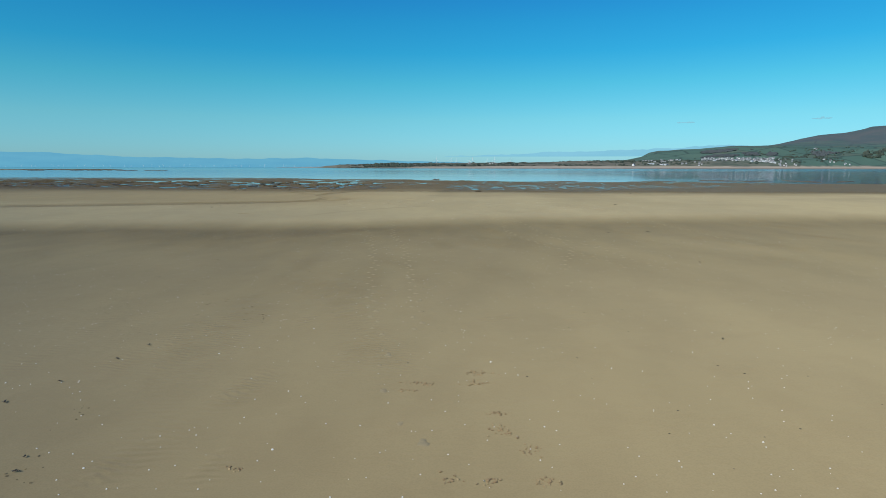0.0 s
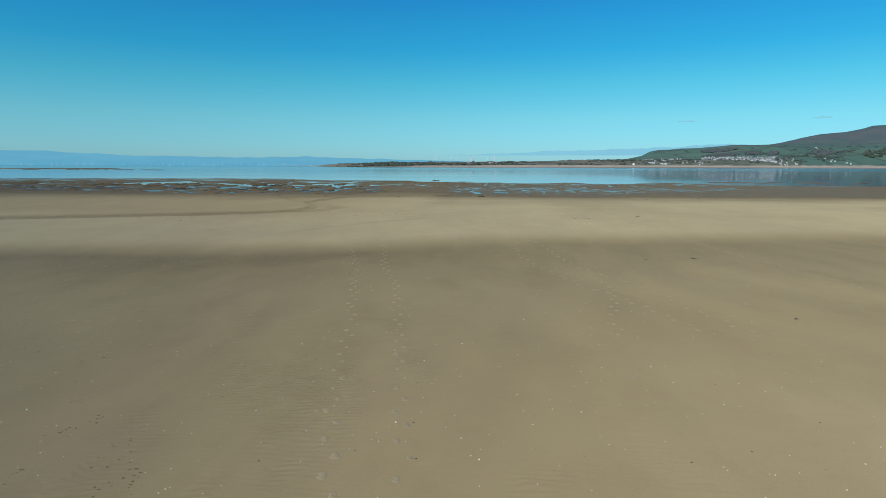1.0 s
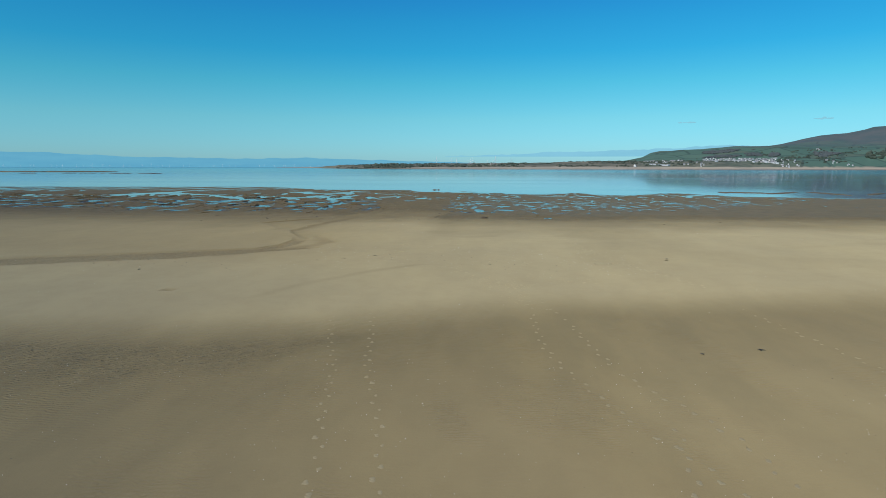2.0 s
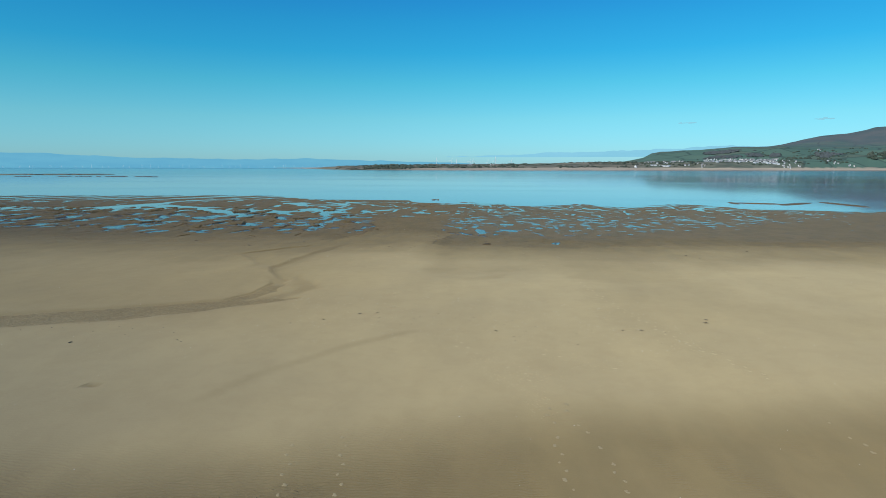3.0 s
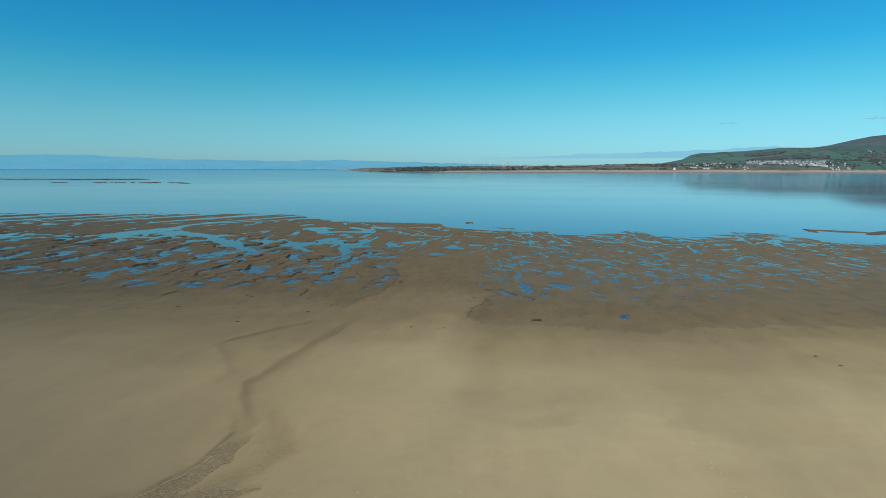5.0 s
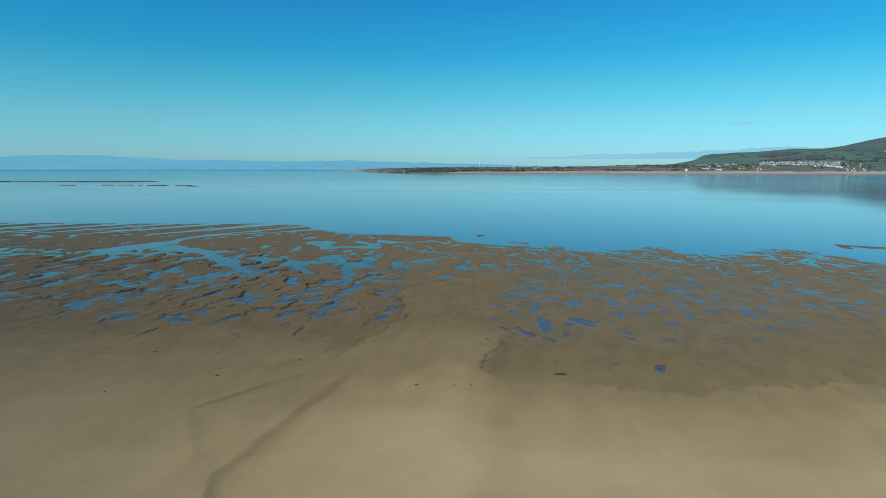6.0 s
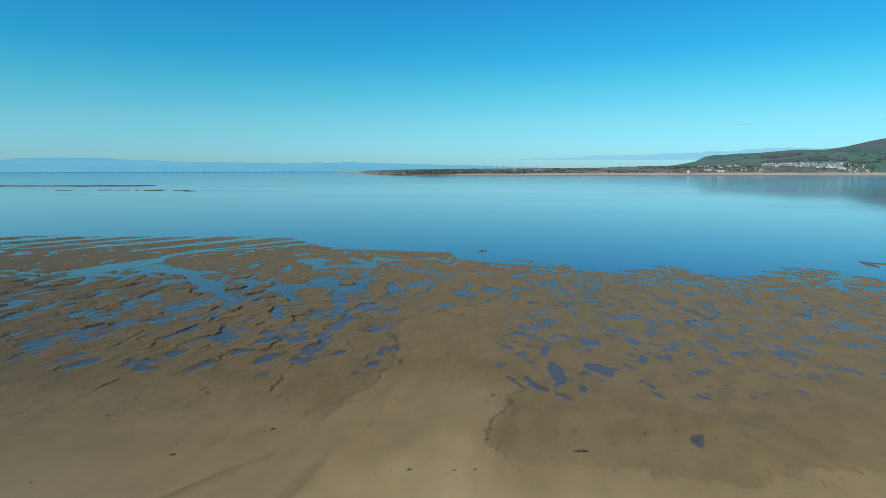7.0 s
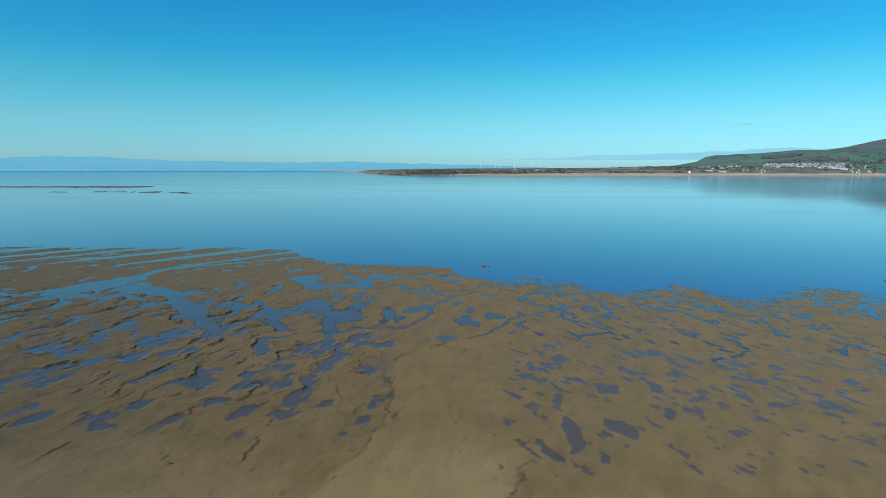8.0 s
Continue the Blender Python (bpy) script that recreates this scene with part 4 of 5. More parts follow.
# ---- things on the sand ----
def print_mesh(rnd, material):
    """A worn footprint: low crescents of loose sand pushed up at toe and heel, with a smear between."""
    bm = bmesh.new()
    for y, wide, deep, lift in ((0.065, 0.08, 0.075, 0.007), (0.0, 0.066, 0.08, 0.006), (-0.075, 0.064, 0.062, 0.006)):
        cx, cy, n = rnd.uniform(-0.03, 0.03), y + rnd.uniform(-0.02, 0.02), 11
        a_, b_ = wide * rnd.uniform(0.7, 1.25), deep * rnd.uniform(0.7, 1.25)
        rim = [rnd.uniform(0.75, 1.25) for _ in range(n)]
        top = bm.verts.new((cx, cy, lift))
        rings = [[bm.verts.new((cx + q * m * a_ * math.cos(6.2832 * i / n), cy + q * m * b_ * math.sin(6.2832 * i / n), h)) for i, m in enumerate(rim)]
                 for q, h in ((0.55, lift * 0.85), (1.0, lift * 0.3), (1.25, -0.006))]
        for i in range(n):
            j = (i + 1) % n
            bm.faces.new((top, rings[0][i], rings[0][j]))
            for lo, hi in zip(rings, rings[1:]):
                bm.faces.new((lo[i], hi[i], hi[j], lo[j]))
    me = bpy.data.meshes.new("footprint")
    for f in bm.faces:
        f.smooth = True
        f.normal_update()
        if f.normal.z < 0:
            f.normal_flip()
    bm.to_mesh(me)
    bm.free()
    me.materials.append(material)
    return me


rnd = random.Random(5)
M_CRUMB = plain("dry_pale_crumbs", (0.52, 0.42, 0.25), (0.45, 0.362, 0.205), 9.0, 0.95, 0.15, "island")
PRINTS = [print_mesh(rnd, M_PRINT) for _ in range(4)]
PALE_PRINTS = [print_mesh(rnd, M_CRUMB) for _ in range(3)]


def trail(pts, label, stride=0.68, keep=1.0, spread=0.10):
    """A walker's line of footprints, left and right in turn."""
    x0, y0 = pts[0]
    root = new("footprint_trail")
    root.location = (x0, y0, floor_z(x0, y0))
    run, side = 0.0, 1
    for (ax, ay), (bx, by) in zip(pts, pts[1:]):
        L = math.hypot(bx - ax, by - ay)
        dx, dy = (bx - ax) / L, (by - ay) / L
        while run < L:
            if rnd.random() < keep:
                off = side * spread + rnd.uniform(-0.03, 0.03)
                px, py = ax + dx * run - dy * off, ay + dy * run + dx * off
                ob = new("footprint", rnd.choice(PALE_PRINTS if "dry" in label else PRINTS))
                ob.parent = root
                ob.location = (px - x0, py - y0, floor_z(px, py) - root.location.z + 0.002)
                ob.rotation_euler = (0, 0, math.atan2(dy, dx) - math.pi / 2 + rnd.uniform(-0.25, 0.25))
                q = rnd.uniform(0.62, 0.95)
                ob.scale = (q, q, q)
            side, run = -side, run + stride * rnd.uniform(0.94, 1.06)
        run -= L
    return tagged(root, label, "footprints", "footprint trails")


T_DAMP = "line of pale footprints across smooth damp sand"
trail(((-7.4, 39.7), (-6.5, 35.9), (-5.3, 32.6), (-4.7, 29.3), (-4.1, 26.4), (-3.5, 24.4), (-3.2, 22.2), (-2.5, 20.3), (-2.3, 18.3), (-1.9, 16.0),
       (-0.9, 11.5), (0.1, 7.7)), T_DAMP)
trail(((-5.5, 41.3), (-4.6, 36.6), (-3.9, 32.5), (-2.8, 28.8), (-2.2, 26.9), (-1.7, 24.1), (-1.4, 22.1), (-1.0, 20.1), (-0.7, 18.6), (-0.3, 16.3),
       (0.4, 12), (1.1, 8.3)), T_DAMP)
trail(((0.1, 7.7), (1.0, 4.3), (1.9, 1.8), (2.4, 0.4)), "worn scattered footprints in damp brown sand", 0.75, 0.45, 0.12)
T_OLD = "worn scattered footprints in damp brown sand"
trail(((3.5, 44.5), (3.8, 36.0), (4.3, 33.4), (5.2, 30.3), (6.2, 27.6), (6.8, 26.4), (7.3, 25.2), (8.0, 23.0), (8.9, 20.0)), T_OLD, keep=0.9)
trail(((4.3, 45.0), (5.5, 40.2), (6.0, 36.9), (6.6, 33.0), (7.4, 30.5), (8.4, 28.8), (9.1, 26.6), (9.5, 23.3), (10.4, 20.0)), T_OLD, keep=0.9)
trail(((16.0, 46.5), (16.7, 40.8), (17.4, 36.7), (17.9, 32.6), (18.6, 28.0)), T_OLD, keep=0.8)
trail(((7.5, 27.9), (7.0, 24.5), (6.5, 22.0), (6.1, 18.4), (5.7, 14.0)), T_OLD, keep=0.7)
T_DRY = "faint broken line of footprints over dry sand"
trail(((9.0, 75.0), (9.4, 72.5), (10.7, 65.4), (11.9, 59.6), (12.7, 56.7), (14.4, 52.4), (15.8, 49.0)), T_DRY, 0.62, 0.85, 0.16)
trail(((-1.5, 54.0), (0.4, 50.3), (2.3, 48.9), (3.0, 45.6)), T_DRY, 0.55, 0.4, 0.3)
trail(((3.8, 53.0), (5.2, 50.5), (7.3, 49.7), (9.5, 50.2)), T_DRY, 0.7, 0.4, 0.3)


def dug_patch(x, y, wide, deep, count, seed, label, material=M_DUG, grow=1.0):
    """Scraped-up clods of browner sand round a shallow scrape."""
    r = random.Random(seed)
    bm = bmesh.new()
    z0 = floor_z(x, y)
    for _ in range(int(count * 0.6)):
        dx, dy = r.gauss(0, wide / 2.6), r.gauss(0, deep / 2.2)
        s = r.uniform(0.008, 0.024) * grow
        lump(bm, (dx, dy, floor_z(x + dx, y + dy) - z0 + s * 0.2), (s * 1.5, s, s * 0.7), r, 1, 0.35)
    ob = part("sand_scrape", bm, material, None)
    ob.location = (x, y, z0)
    return tagged(ob, label, "scrape", "scrapes in the sand", "stuff")


L_DUG = "scraped patch of loose brown sand clods"
for i, (x, y, w, d, n) in enumerate(((2.7, 5.2, 0.5, 0.16, 60), (2.7, 4.6, 0.45, 0.16, 50), (1.65, 4.45, 0.4, 0.12, 40), (1.35, 4.1, 0.4, 0.06, 24),
                                     (3.1, 3.2, 0.2, 0.15, 26), (3.2, 2.5, 0.3, 0.25, 44), (3.6, 1.9, 0.28, 0.2, 40), (3.0, 0.9, 0.22, 0.12, 26),
                                     (2.4, 0.9, 0.25, 0.2, 26), (3.8, 1.0, 0.3, 0.2, 36), (-0.6, 0.9, 0.2, 0.1, 18))):
    dug_patch(x, y, w, d, n, 100 + i, L_DUG)
for i, (x, y) in enumerate(((-7.4, 63.3), (-8.0, 68.4))):
    dug_patch(x, y, 0.55, 0.7, 120, 130 + i, "pale churned hollow in dry sand", M_CRUMB, 1.5)


def crumbs(name, spots, material, size, label, category, seed):
    """Small lumps strewn round a few spots (x, y, spread along x, spread along y, count)."""
    r = random.Random(seed)
    base, tris = [], []
    bm = bmesh.new()
    bmesh.ops.create_icosphere(bm, subdivisions=1, radius=1.0)
    base, tris = [v.co.copy() for v in bm.verts], [[v.index for v in f.verts] for f in bm.faces]
    bm.free()
    P = np.array([(r.gauss(x, a), r.gauss(y, b)) for x, y, a, b, n in spots for _ in range(n)])
    Z = ground(P[:, 0], P[:, 1])[0]
    verts, faces = [], []
    for (x, y), z in zip(P, Z):
        b, s = len(verts), r.uniform(*size)
        for p in base:
            q = s * (1 + r.uniform(-0.3, 0.3))
            verts.append((x + 1.4 * q * p.x, y + q * p.y, z + 0.2 * s + 0.5 * q * p.z))
        faces += [[b + i for i in t] for t in tris]
    me = bpy.data.meshes.new(name)
    me.from_pydata(verts, [], faces)
    me.materials.append(material)
    return tagged(new(name, me), label, category, kind="stuff")


crumbs("sand_crumbs", ((2.3, 48.5, 0.9, 1.2, 140), (0.4, 50.5, 0.7, 0.8, 60), (6.5, 50.5, 1.6, 1.0, 70), (3.0, 45.5, 0.5, 1.2, 60), (10.6, 58.0, 2.2, 0.5, 60),
                       (13.5, 54.5, 1.2, 1.5, 60), (-7.5, 61.0, 2.0, 1.4, 90), (9.8, 66, 0.5, 3.5, 70), (0, 57, 5, 2.5, 120)),
       M_CRUMB, (0.012, 0.034), "pale crumbs of dry churned sand", "crumbs", 51)
crumbs("weed_scraps", ((-4, 60, 6, 1.6, 20), (6, 57, 5, 1.2, 16), (-28, 54, 6, 1.2, 26), (-34, 100, 9, 1.5, 60), (-12, 100, 5, 1.2, 26), 
                       (-55, 128, 14, 12, 90), (-40, 112, 12, 5, 50)),
       M_WEED, (0.015, 0.042), "scattered dark scraps of weed and shell", "debris", 52)


PECKS = ((-8.9, 15.3), (-6.9, 12.6), (-4.3, 10.0), (-3.8, 9.7), (-4.0, 9.2), (-3.5, 9.2), (-12.0, 17.4), (-11.4, 16.1), (-10.7, 16.0), (-8.2, 15.5),
         (-4.7, 10.7), (-6.1, 11.3), (-5.8, 11.7), (-5.7, 9.5), (-10.7, 21.0), (-10.4, 18.9), (-4.1, 2.6), (-3.4, 0.6))
crumbs("worm_casts", tuple((x, y, 0.12, 0.15, 7) for x, y in PECKS), M_CAST, (0.008, 0.02), "small dark casts of sand thrown up by worms", "worm casts", 54)
crumbs("weed_specks", ((14, 24, 7, 8, 50), (-10, 14, 6, 9, 70), (4, 8, 5, 5, 40)), M_WEED, (0.007, 0.018), "tiny dark specks of weed on damp sand", "debris", 53)


def seaweed(x, y, size, seed, label="dark tangled clump of seaweed on sand"):
    """A tangle of flat dark fronds round a holdfast."""
    r = random.Random(seed)
    size *= 0.72
    root = new("seaweed_clump")
    root.location = (x, y, floor_z(x, y) + 0.005)
    for _ in range(5):
        a, bend = r.uniform(0, 6.28), r.uniform(-1.2, 1.2)
        pts, rad = [], []
        L = size * r.uniform(0.5, 1.0)
        for q in (0, 0.3, 0.6, 1.0):
            c = a + bend * q
            pts.append((L * q * math.cos(c), L * q * 0.8 * math.sin(c), 0.02 + 0.10 * size * math.sin(3.0 * q) * r.uniform(0.3, 1)))
            rad.append(size * 0.13 * (1.1 - 0.7 * q))
        bm = bmesh.new()
        tube(bm, pts, rad, 6, 0.4)
        part("frond", bm, M_WEED, root, smooth=True)
    bm = bmesh.new()
    lump(bm, (0, 0, 0.03), (size * 0.2, size * 0.16, size * 0.12), r, 1, 0.3)
    part("holdfast", bm, M_WEED, root)
    return tagged(root, label, "seaweed", "seaweed on the beach")


WEED = ((13.8, 36.4, 0.34), (10.9, 35.5, 0.22), (12.6, 21.8, 0.16), (13.8, 26.4, 0.14), (8.8, 8.4, 0.11), (1.0, 57.0, 0.24), (-9.4, 60.7, 0.34),
        (-8.1, 61.2, 0.22), (-11.7, 58.8, 0.26), (-13.8, 57.6, 0.2), (16.1, 60.5, 0.34), (16.4, 61.4, 0.28), (11.0, 58.1, 0.26), (9.7, 58.0, 0.24),
        (2.2, 55.8, 0.16), (-26.1, 51.6, 0.35), (-19.6, 52.8, 0.2), (25.5, 95.9, 0.45), (35.3, 101.3, 0.5), (26.3, 93.1, 0.35), (-14.4, 100.4, 0.5),
        (-10.8, 101.0, 0.3), (-9.2, 101.4, 0.3), (-34.8, 99.7, 0.5))
for i, (x, y, s) in enumerate(WEED):
    seaweed(x, y, s, 200 + i)
for i, (x, y, s) in enumerate(((-3.8, 0.9, 0.09), (-3.6, 0.5, 0.11), (-5.3, 6.5, 0.12), (-5.4, 5.4, 0.1), (-5.6, 3.9, 0.1), (-5.8, 2.8, 0.14),
                               (-46.4, 106.2, 0.6), (-35.8, 101.7, 0.35), (-28.9, 106.2, 0.6), (-40.0, 113.7, 0.6), (-48.4, 131.8, 0.9), (-42.6, 93.5, 0.3))):
    seaweed(x, y, s, 260 + i, "small dark scrap of seaweed pressed into sand")
seaweed(10.2, 110.9, 0.5, 300, "black seaweed clump sitting in a small pool")


def driftwood(x, y, length, turn):
    root = new("driftwood")
    root.matrix_world = pose(x, y, floor_z(x, y), 0, 0, turn)
    bm = bmesh.new()
    tube(bm, [(-length / 2, 0, 0.05), (-length * 0.2, 0.03, 0.09), (length * 0.2, -0.02, 0.10), (length / 2, 0.03, 0.06)], [0.05, 0.10, 0.09, 0.04], 9)
    part("trunk", bm, M_DRIFT, root, smooth=True)
    bm = bmesh.new()
    tube(bm, [(length * 0.1, 0, 0.1), (length * 0.2, 0.12, 0.2), (length * 0.28, 0.2, 0.24)], [0.05, 0.03, 0.012], 7)
    part("branch_stub", bm, M_DRIFT, root, smooth=True)
    return tagged(root, "short dark driftwood log lying on wet sand", "driftwood")


driftwood(-0.5, 106.2, 1.3, 8)

def shells(count, x0, x1, y0, y1, seed, power=1.0, size=(0.011, 0.026)):
    """Bleached shells thrown over the sand, each a small ribbed cap."""
    r = np.random.RandomState(seed)
    X = r.uniform(x0, x1, count)
    Y = y0 + (y1 - y0) * r.uniform(0, 1, count) ** power
    Z = ground(X, Y)[0]
    S = r.uniform(*size, count) * (1 + 0.6 * (r.uniform(0, 1, count) > 0.94))
    verts, faces = [], []
    for x, y, z, s in zip(X, Y, Z, S):
        b, t0, tip = len(verts), r.uniform(0, 6.28), r.uniform(0.3, 0.7)
        for k in range(7):
            a = t0 + 6.2832 * k / 7
            q = s * (1.0 if k else 0.7)
            verts.append((x + q * math.cos(a), y + q * 0.85 * math.sin(a), z - 0.003))
        for k in range(7):
            a = t0 + 6.2832 * k / 7
            verts.append((x + 0.6 * s * math.cos(a), y + 0.5 * s * math.sin(a), z + 0.5 * s))
        verts.append((x, y, z + s * tip + 0.3 * s))
        for k in range(7):
            j = (k + 1) % 7
            faces += [(b + k, b + j, b + 7 + j, b + 7 + k), (b + 7 + k, b + 7 + j, b + 14)]
    me = bpy.data.meshes.new("shell_scatter")
    me.from_pydata(verts, [], faces)
    me.materials.append(M_SHELL)
    return tagged(new("shell_scatter", me), "white bleached shells strewn over damp sand", "shells", kind="stuff")


shells(3000, -18, 22, -4, 34, 31, 2.6, (0.008, 0.017))
shells(260, -40, 36, 30, 104, 32, 1.0, (0.012, 0.022))
shells(260, -16, 14, 53, 67, 34, 1.0, (0.012, 0.026))
shells(80, -60, 60, 100, 150, 33, 1.0, (0.015, 0.032))


# ---- banks and rocks out in the water ----
def bank(name, outline, height, material, label, category, seed):
    """A low bank that rises from the water: stretched lumps along a line, joined into one mound."""
    bm = bmesh.new()
    r = random.Random(seed)
    for x, y, rx, ry in outline:
        lump(bm, (x, y, -height * 0.3), (rx, ry, height * 1.3), r, 2, 0.10)
    return tagged(part(name, bm, material, smooth=True), label, category)


bank("sand_islet", ((-22, 232.2, 2.1, 0.9), (-20.6, 232.5, 1.1, 0.5)), 0.25, M_MUD, "small brown mud islet ringed by calm water", "islet", 3)
bank("sand_bar", ((80, 224, 6, 1.2), (88, 223, 9, 2.0), (99, 222, 13, 2.6), (113, 220.5, 14, 2.3), (128, 219.5, 13, 1.5)), 0.22, M_MUD, "low brown sand bar in shallow sea water", "sand bar", 4)
bank("sand_bank", tuple((-578 - 20 * i, 824 - 4.6 * i + (i % 3), 30, 3 + 0.4 * i) for i in range(44)), 1.1, M_MUD, "long low reddish-brown sand bank in the sea", "sand bank", 5)
r = random.Random(12)
for k, (x, y, w) in enumerate(((-478, 672, 16), (-452, 668, 12), (-430, 664, 9), (-408, 672, 8), (-440, 680, 8), (-388, 657, 6), (-500, 668, 6), (-540, 655, 9))):
    root = new("rock_skear")
    root.location = (x, y, 0)
    for _ in range(6):
        bm = bmesh.new()
        lump(bm, (r.uniform(-w, w), r.uniform(-4, 4), -0.14), (r.uniform(2, 6), r.uniform(0.8, 2.0), 0.58), r, 2, 0.10)
        part("rock", bm, M_ROCK, root, smooth=True)
    tagged(root, "low dark rocks just breaking the water", "rocks", "rocks in the bay")


# ---- scrub, trees and woods of the far shore ----
def clumps(name, spots, material, label, category):
    """Many small uneven tufts in one mesh."""
    bm = bmesh.new()
    bmesh.ops.create_icosphere(bm, subdivisions=1, radius=1.0)
    base = [v.co.copy() for v in bm.verts]
    tris = [[v.index for v in f.verts] for f in bm.faces]
    bm.free()
    r = random.Random(len(spots))
    verts, faces = [], []
    for x, y, z, w, h in spots:
        b, c, s = len(verts), *(lambda a: (math.cos(a), math.sin(a)))(r.uniform(0, 6.28))
        for p in base:
            n = 1 + r.uniform(-0.28, 0.28)
            verts.append((x + w * n * (p.x * c - p.y * s), y + w * n * (p.x * s + p.y * c), z + h * n * p.z))
        faces += [[b + i for i in t] for t in tris]
    me = bpy.data.meshes.new(name)
    me.from_pydata(verts, [], faces)
    me.materials.append(material)
    return tagged(new(name, me), label, category, kind="stuff")


def scatter(count, a0, a1, r0, r1, w, h, seed, keep=None, low=3.0):
    """Places on the far coast between two bearings and two distances behind the waterline."""
    r = np.random.RandomState(seed)
    az = r.uniform(a0, a1, count)
    rr = table(az, COAST) + r.uniform(r0, r1, count) if r1 < 1500 else r.uniform(r0, r1, count)
    px, py = rr * np.sin(np.radians(az)), rr * np.cos(np.radians(az))
    ok = fbm(px / 90, py / 70, seed, 3) > (-2 if keep is None else keep)
    z = coast(az, rr)[0]
    ww, hh = r.uniform(*w, count), r.uniform(*h, count)
    return [(px[i], py[i], z[i] + hh[i] * 0.35, ww[i], hh[i]) for i in range(count) if ok[i] and z[i] > low]


clumps("scrub_belt", scatter(1500, -15.2, 12, 190, 640, (3, 8), (1.0, 2.4), 61, 0.05) + scatter(170, -13.8, -6.0, 150, 380, (4, 8), (2, 4), 62, -0.2) + scatter(150, -12.4, -8.2, 150, 360, (5, 9), (3, 6), 74, -0.1) + scatter(70, -11.6, -9.4, 170, 340, (5, 9), (4, 8), 75, -0.1) + scatter(90, -12.8, -7.8, 90, 170, (4, 7), (2, 4), 72, 0.1, 1.0)
       + scatter(110, -15.2, -12.4, 20, 170, (3, 7), (0.6, 1.3), 73, 0.1, 0.6) + scatter(120, -7.5, 2, 200, 420, (5, 9), (3, 5), 69, 0.2)
       + scatter(1200, 11, 40, 190, 420, (3, 7), (1.5, 3.5), 63, 0.0), M_BUSH, "dark green scrub along the far dunes", "scrub")
clumps("town_trees", scatter(480, 13, 30, 230, 620, (3, 5), (1.8, 4.0), 64, 0.15) + scatter(160, 28, 38, 150, 300, (6, 14), (5, 11), 65, 0.1),
       M_BUSH, "dark trees standing between the far houses", "trees")
clumps("hillside_wood", scatter(1100, 18.3, 22.7, 2960, 3170, (7, 13), (2.5, 5), 66, -0.12) + scatter(260, 22.4, 24.0, 2980, 3060, (7, 12), (4, 7), 67, -0.1)
       + scatter(300, 26.5, 29.5, 2990, 3100, (7, 13), (4, 8), 68, 0.1), M_WOOD, "brown leafless woodland on the green hillside", "woodland")

# ---- the town across the water ----
KINDS = [house(5.0, 4.5, 2.4, 1.6, M_RENDERED, "white rendered house with a slate roof"),
         house(8, 4.5, 2.4, 1.6, M_RENDERED, "white terraced houses under one slate roof"),
         house(4.4, 4.4, 3.2, 1.8, M_RENDERED, "tall white house with a grey roof"),
         house(24, 9, 2.8, 0.9, M_SHEET, "long pale metal-clad shed near the shore", "shed", "shed")]
for ob in KINDS:
    ob["group"] = "buildings of the far town"
r = random.Random(77)
spots = []
for a0, a1, r0, r1, n in ((13.4, 16.6, 2520, 2700, 38), (18.3, 23.9, 2700, 2920, 280), (16.4, 18.4, 2460, 2560, 8), (23.4, 25.6, 2680, 2860, 18),
                          (27.4, 29.2, 2860, 2900, 7), (26.6, 27.6, 3180, 3230, 4), (-4.2, 0.5, 2380, 2500, 5)):
    for _ in range(n):
        spots.append((r.uniform(a0, a1), r.uniform(r0, r1), r.choice((0, 0, 1, 1, 2))))
spots += [(14.1, 2440, 3), (14.9, 2445, 3), (15.4, 2448, 3), (19.2, 2660, 3), (20.9, 2680, 3), (22.3, 2700, 3), (23.0, 2712, 3), (23.8, 2720, 3)]
first = set()
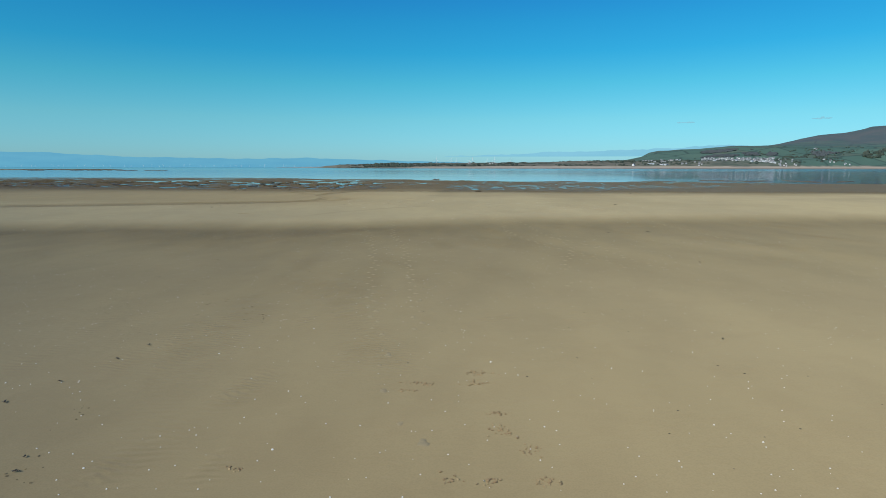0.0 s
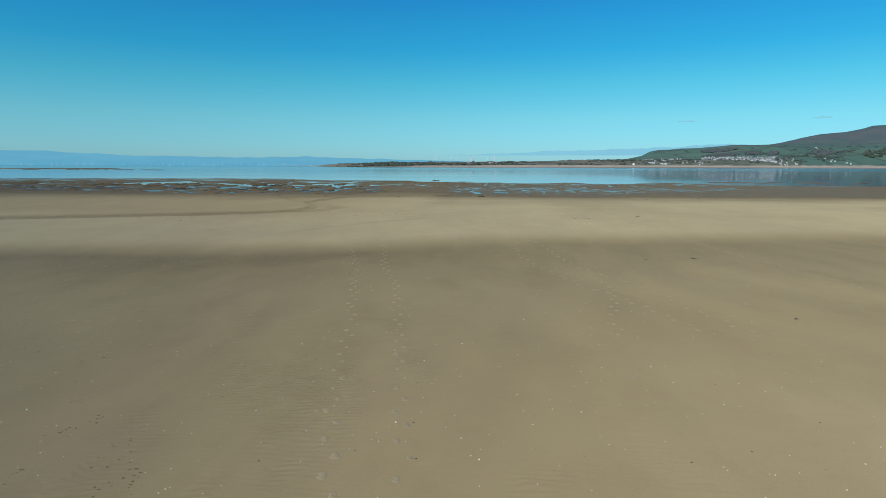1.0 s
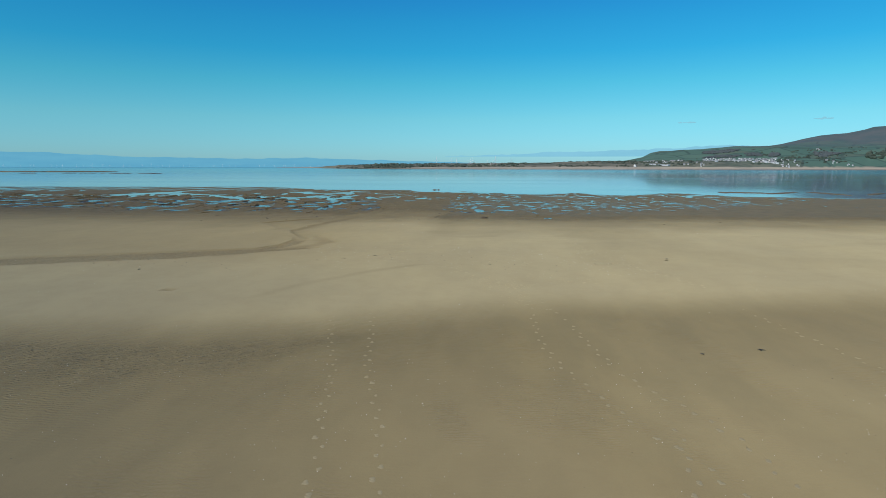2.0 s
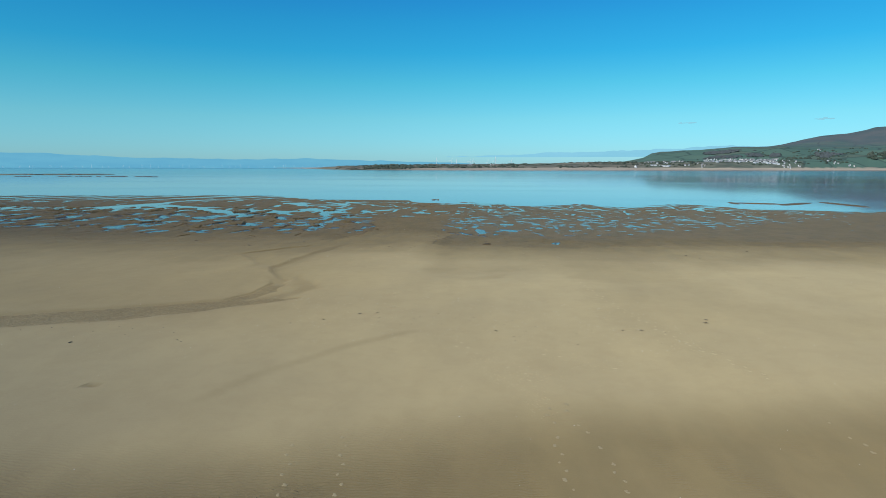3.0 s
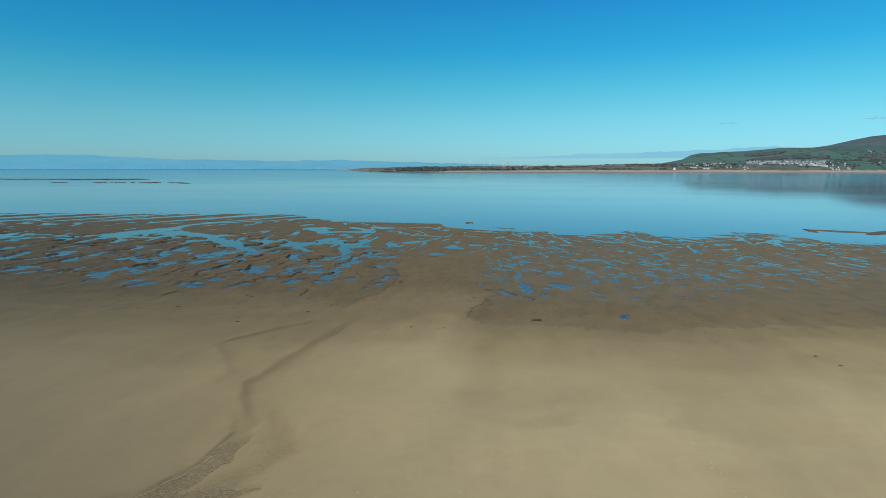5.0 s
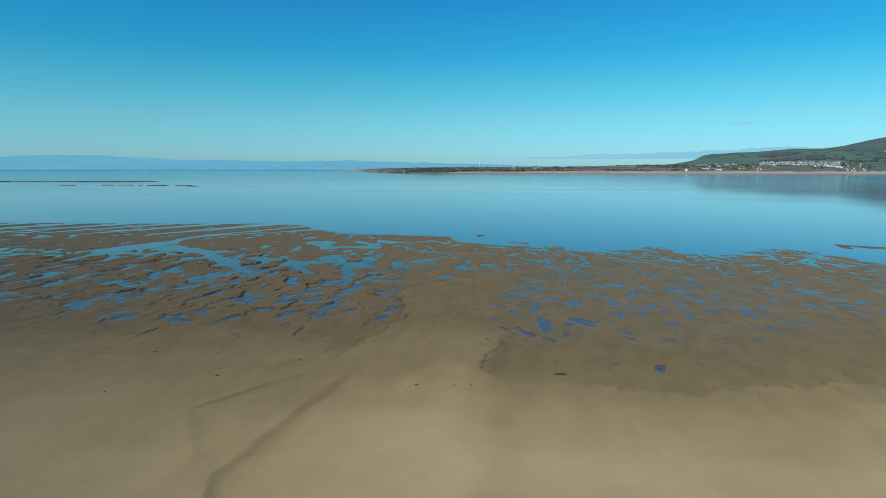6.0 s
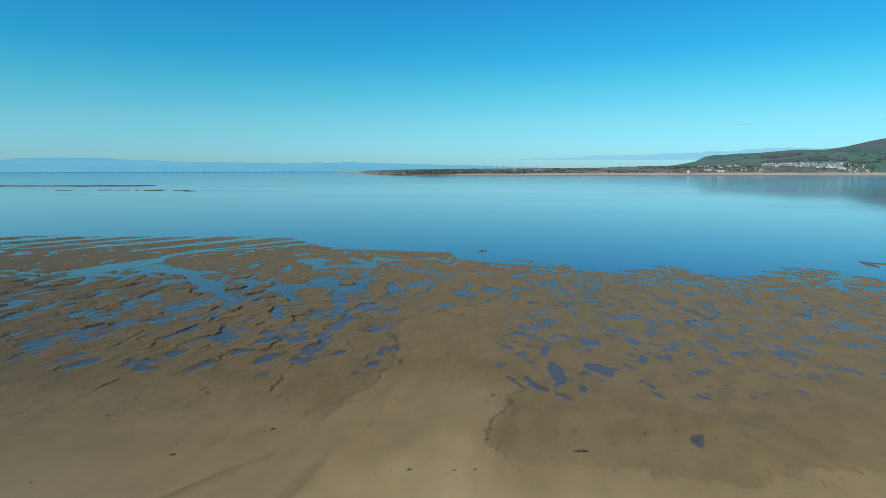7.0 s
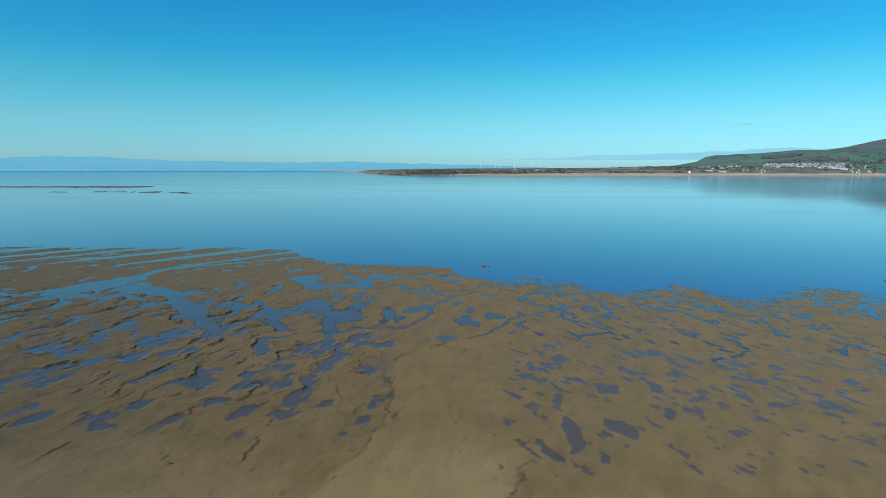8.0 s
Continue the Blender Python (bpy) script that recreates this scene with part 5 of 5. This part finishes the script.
for a, q, k in spots:
    x, y, z = polar(a, q)
    m = pose(x, y, z, 0, 0, -a + r.choice((0, 0, 90)) + r.uniform(-30, 30))
    if k in first:
        copy_thing(KINDS[k], m)
    else:
        KINDS[k].matrix_world = m
        first.add(k)
lodge = house(9, 8, 4, 5, M_RENDERED, "large pale gabled lodge near the far beach")
x, y, z = polar(12.6, 2360)
lodge.matrix_world = pose(x, y, z, 0, 0, 60)

# ---- turbines on land and out at sea ----
LAND = [turbine("wind_turbine", "white wind turbine standing on the far shore", "turbines on land", 40, sp) for sp in (0, 25)]
for i, (a, h) in enumerate(((-5.8, 60), (-4.4, 60), (-3.9, 46), (-2.6, 55), (-2.35, 58), (-1.0, 46), (-0.2, 64), (1.3, 54))):
    r_ = 4200
    m = pose(r_ * math.sin(radians(a)), r_ * math.cos(radians(a)), h - 46, 0, 0, -a + (i * 37) % 50 - 25)
    if i < 2:
        LAND[i].matrix_world = m
    else:
        copy_thing(LAND[i % 2], m)
OFF = [turbine("sea_turbine", "pale offshore wind turbine on the horizon", "offshore wind farm", 17, sp) for sp in (10, 40, 75)]
r = random.Random(21)
for i in range(58):
    a = -47.5 + 38 * (i + r.uniform(0, 1)) / 58
    q = r.uniform(4560, 4700)
    m = pose(q * math.sin(radians(a)), q * math.cos(radians(a)), -r.uniform(0, 9), 0, 0, -a + r.uniform(-30, 30))
    if i < 3:
        OFF[i].matrix_world = m
    else:
        copy_thing(OFF[i % 3], m)

# ---- thin wisps of cloud over the far hills ----
def wisp(az, z, wide, seed):
    r = random.Random(seed)
    bm = bmesh.new()
    for _ in range(16):
        q = r.uniform(-1, 1)
        lump(bm, (q * wide, r.uniform(-20, 20), r.gauss(0, 4) * (1 - abs(q))), (wide * r.uniform(0.08, 0.22), 14, r.uniform(1.5, 5)), r, 2, 0.15)
    ob = part("backdrop_cloud", bm, M_CLOUD, smooth=True)
    ob.matrix_world = pose(4800 * math.sin(radians(az)), 4800 * math.cos(radians(az)), z, 0, 0, -az)
    return tagged(ob, "thin grey wisp of cloud over far hills", "cloud", kind="structure")


wisp(16.7, 334, 62, 1)
wisp(27.0, 336, 50, 2)
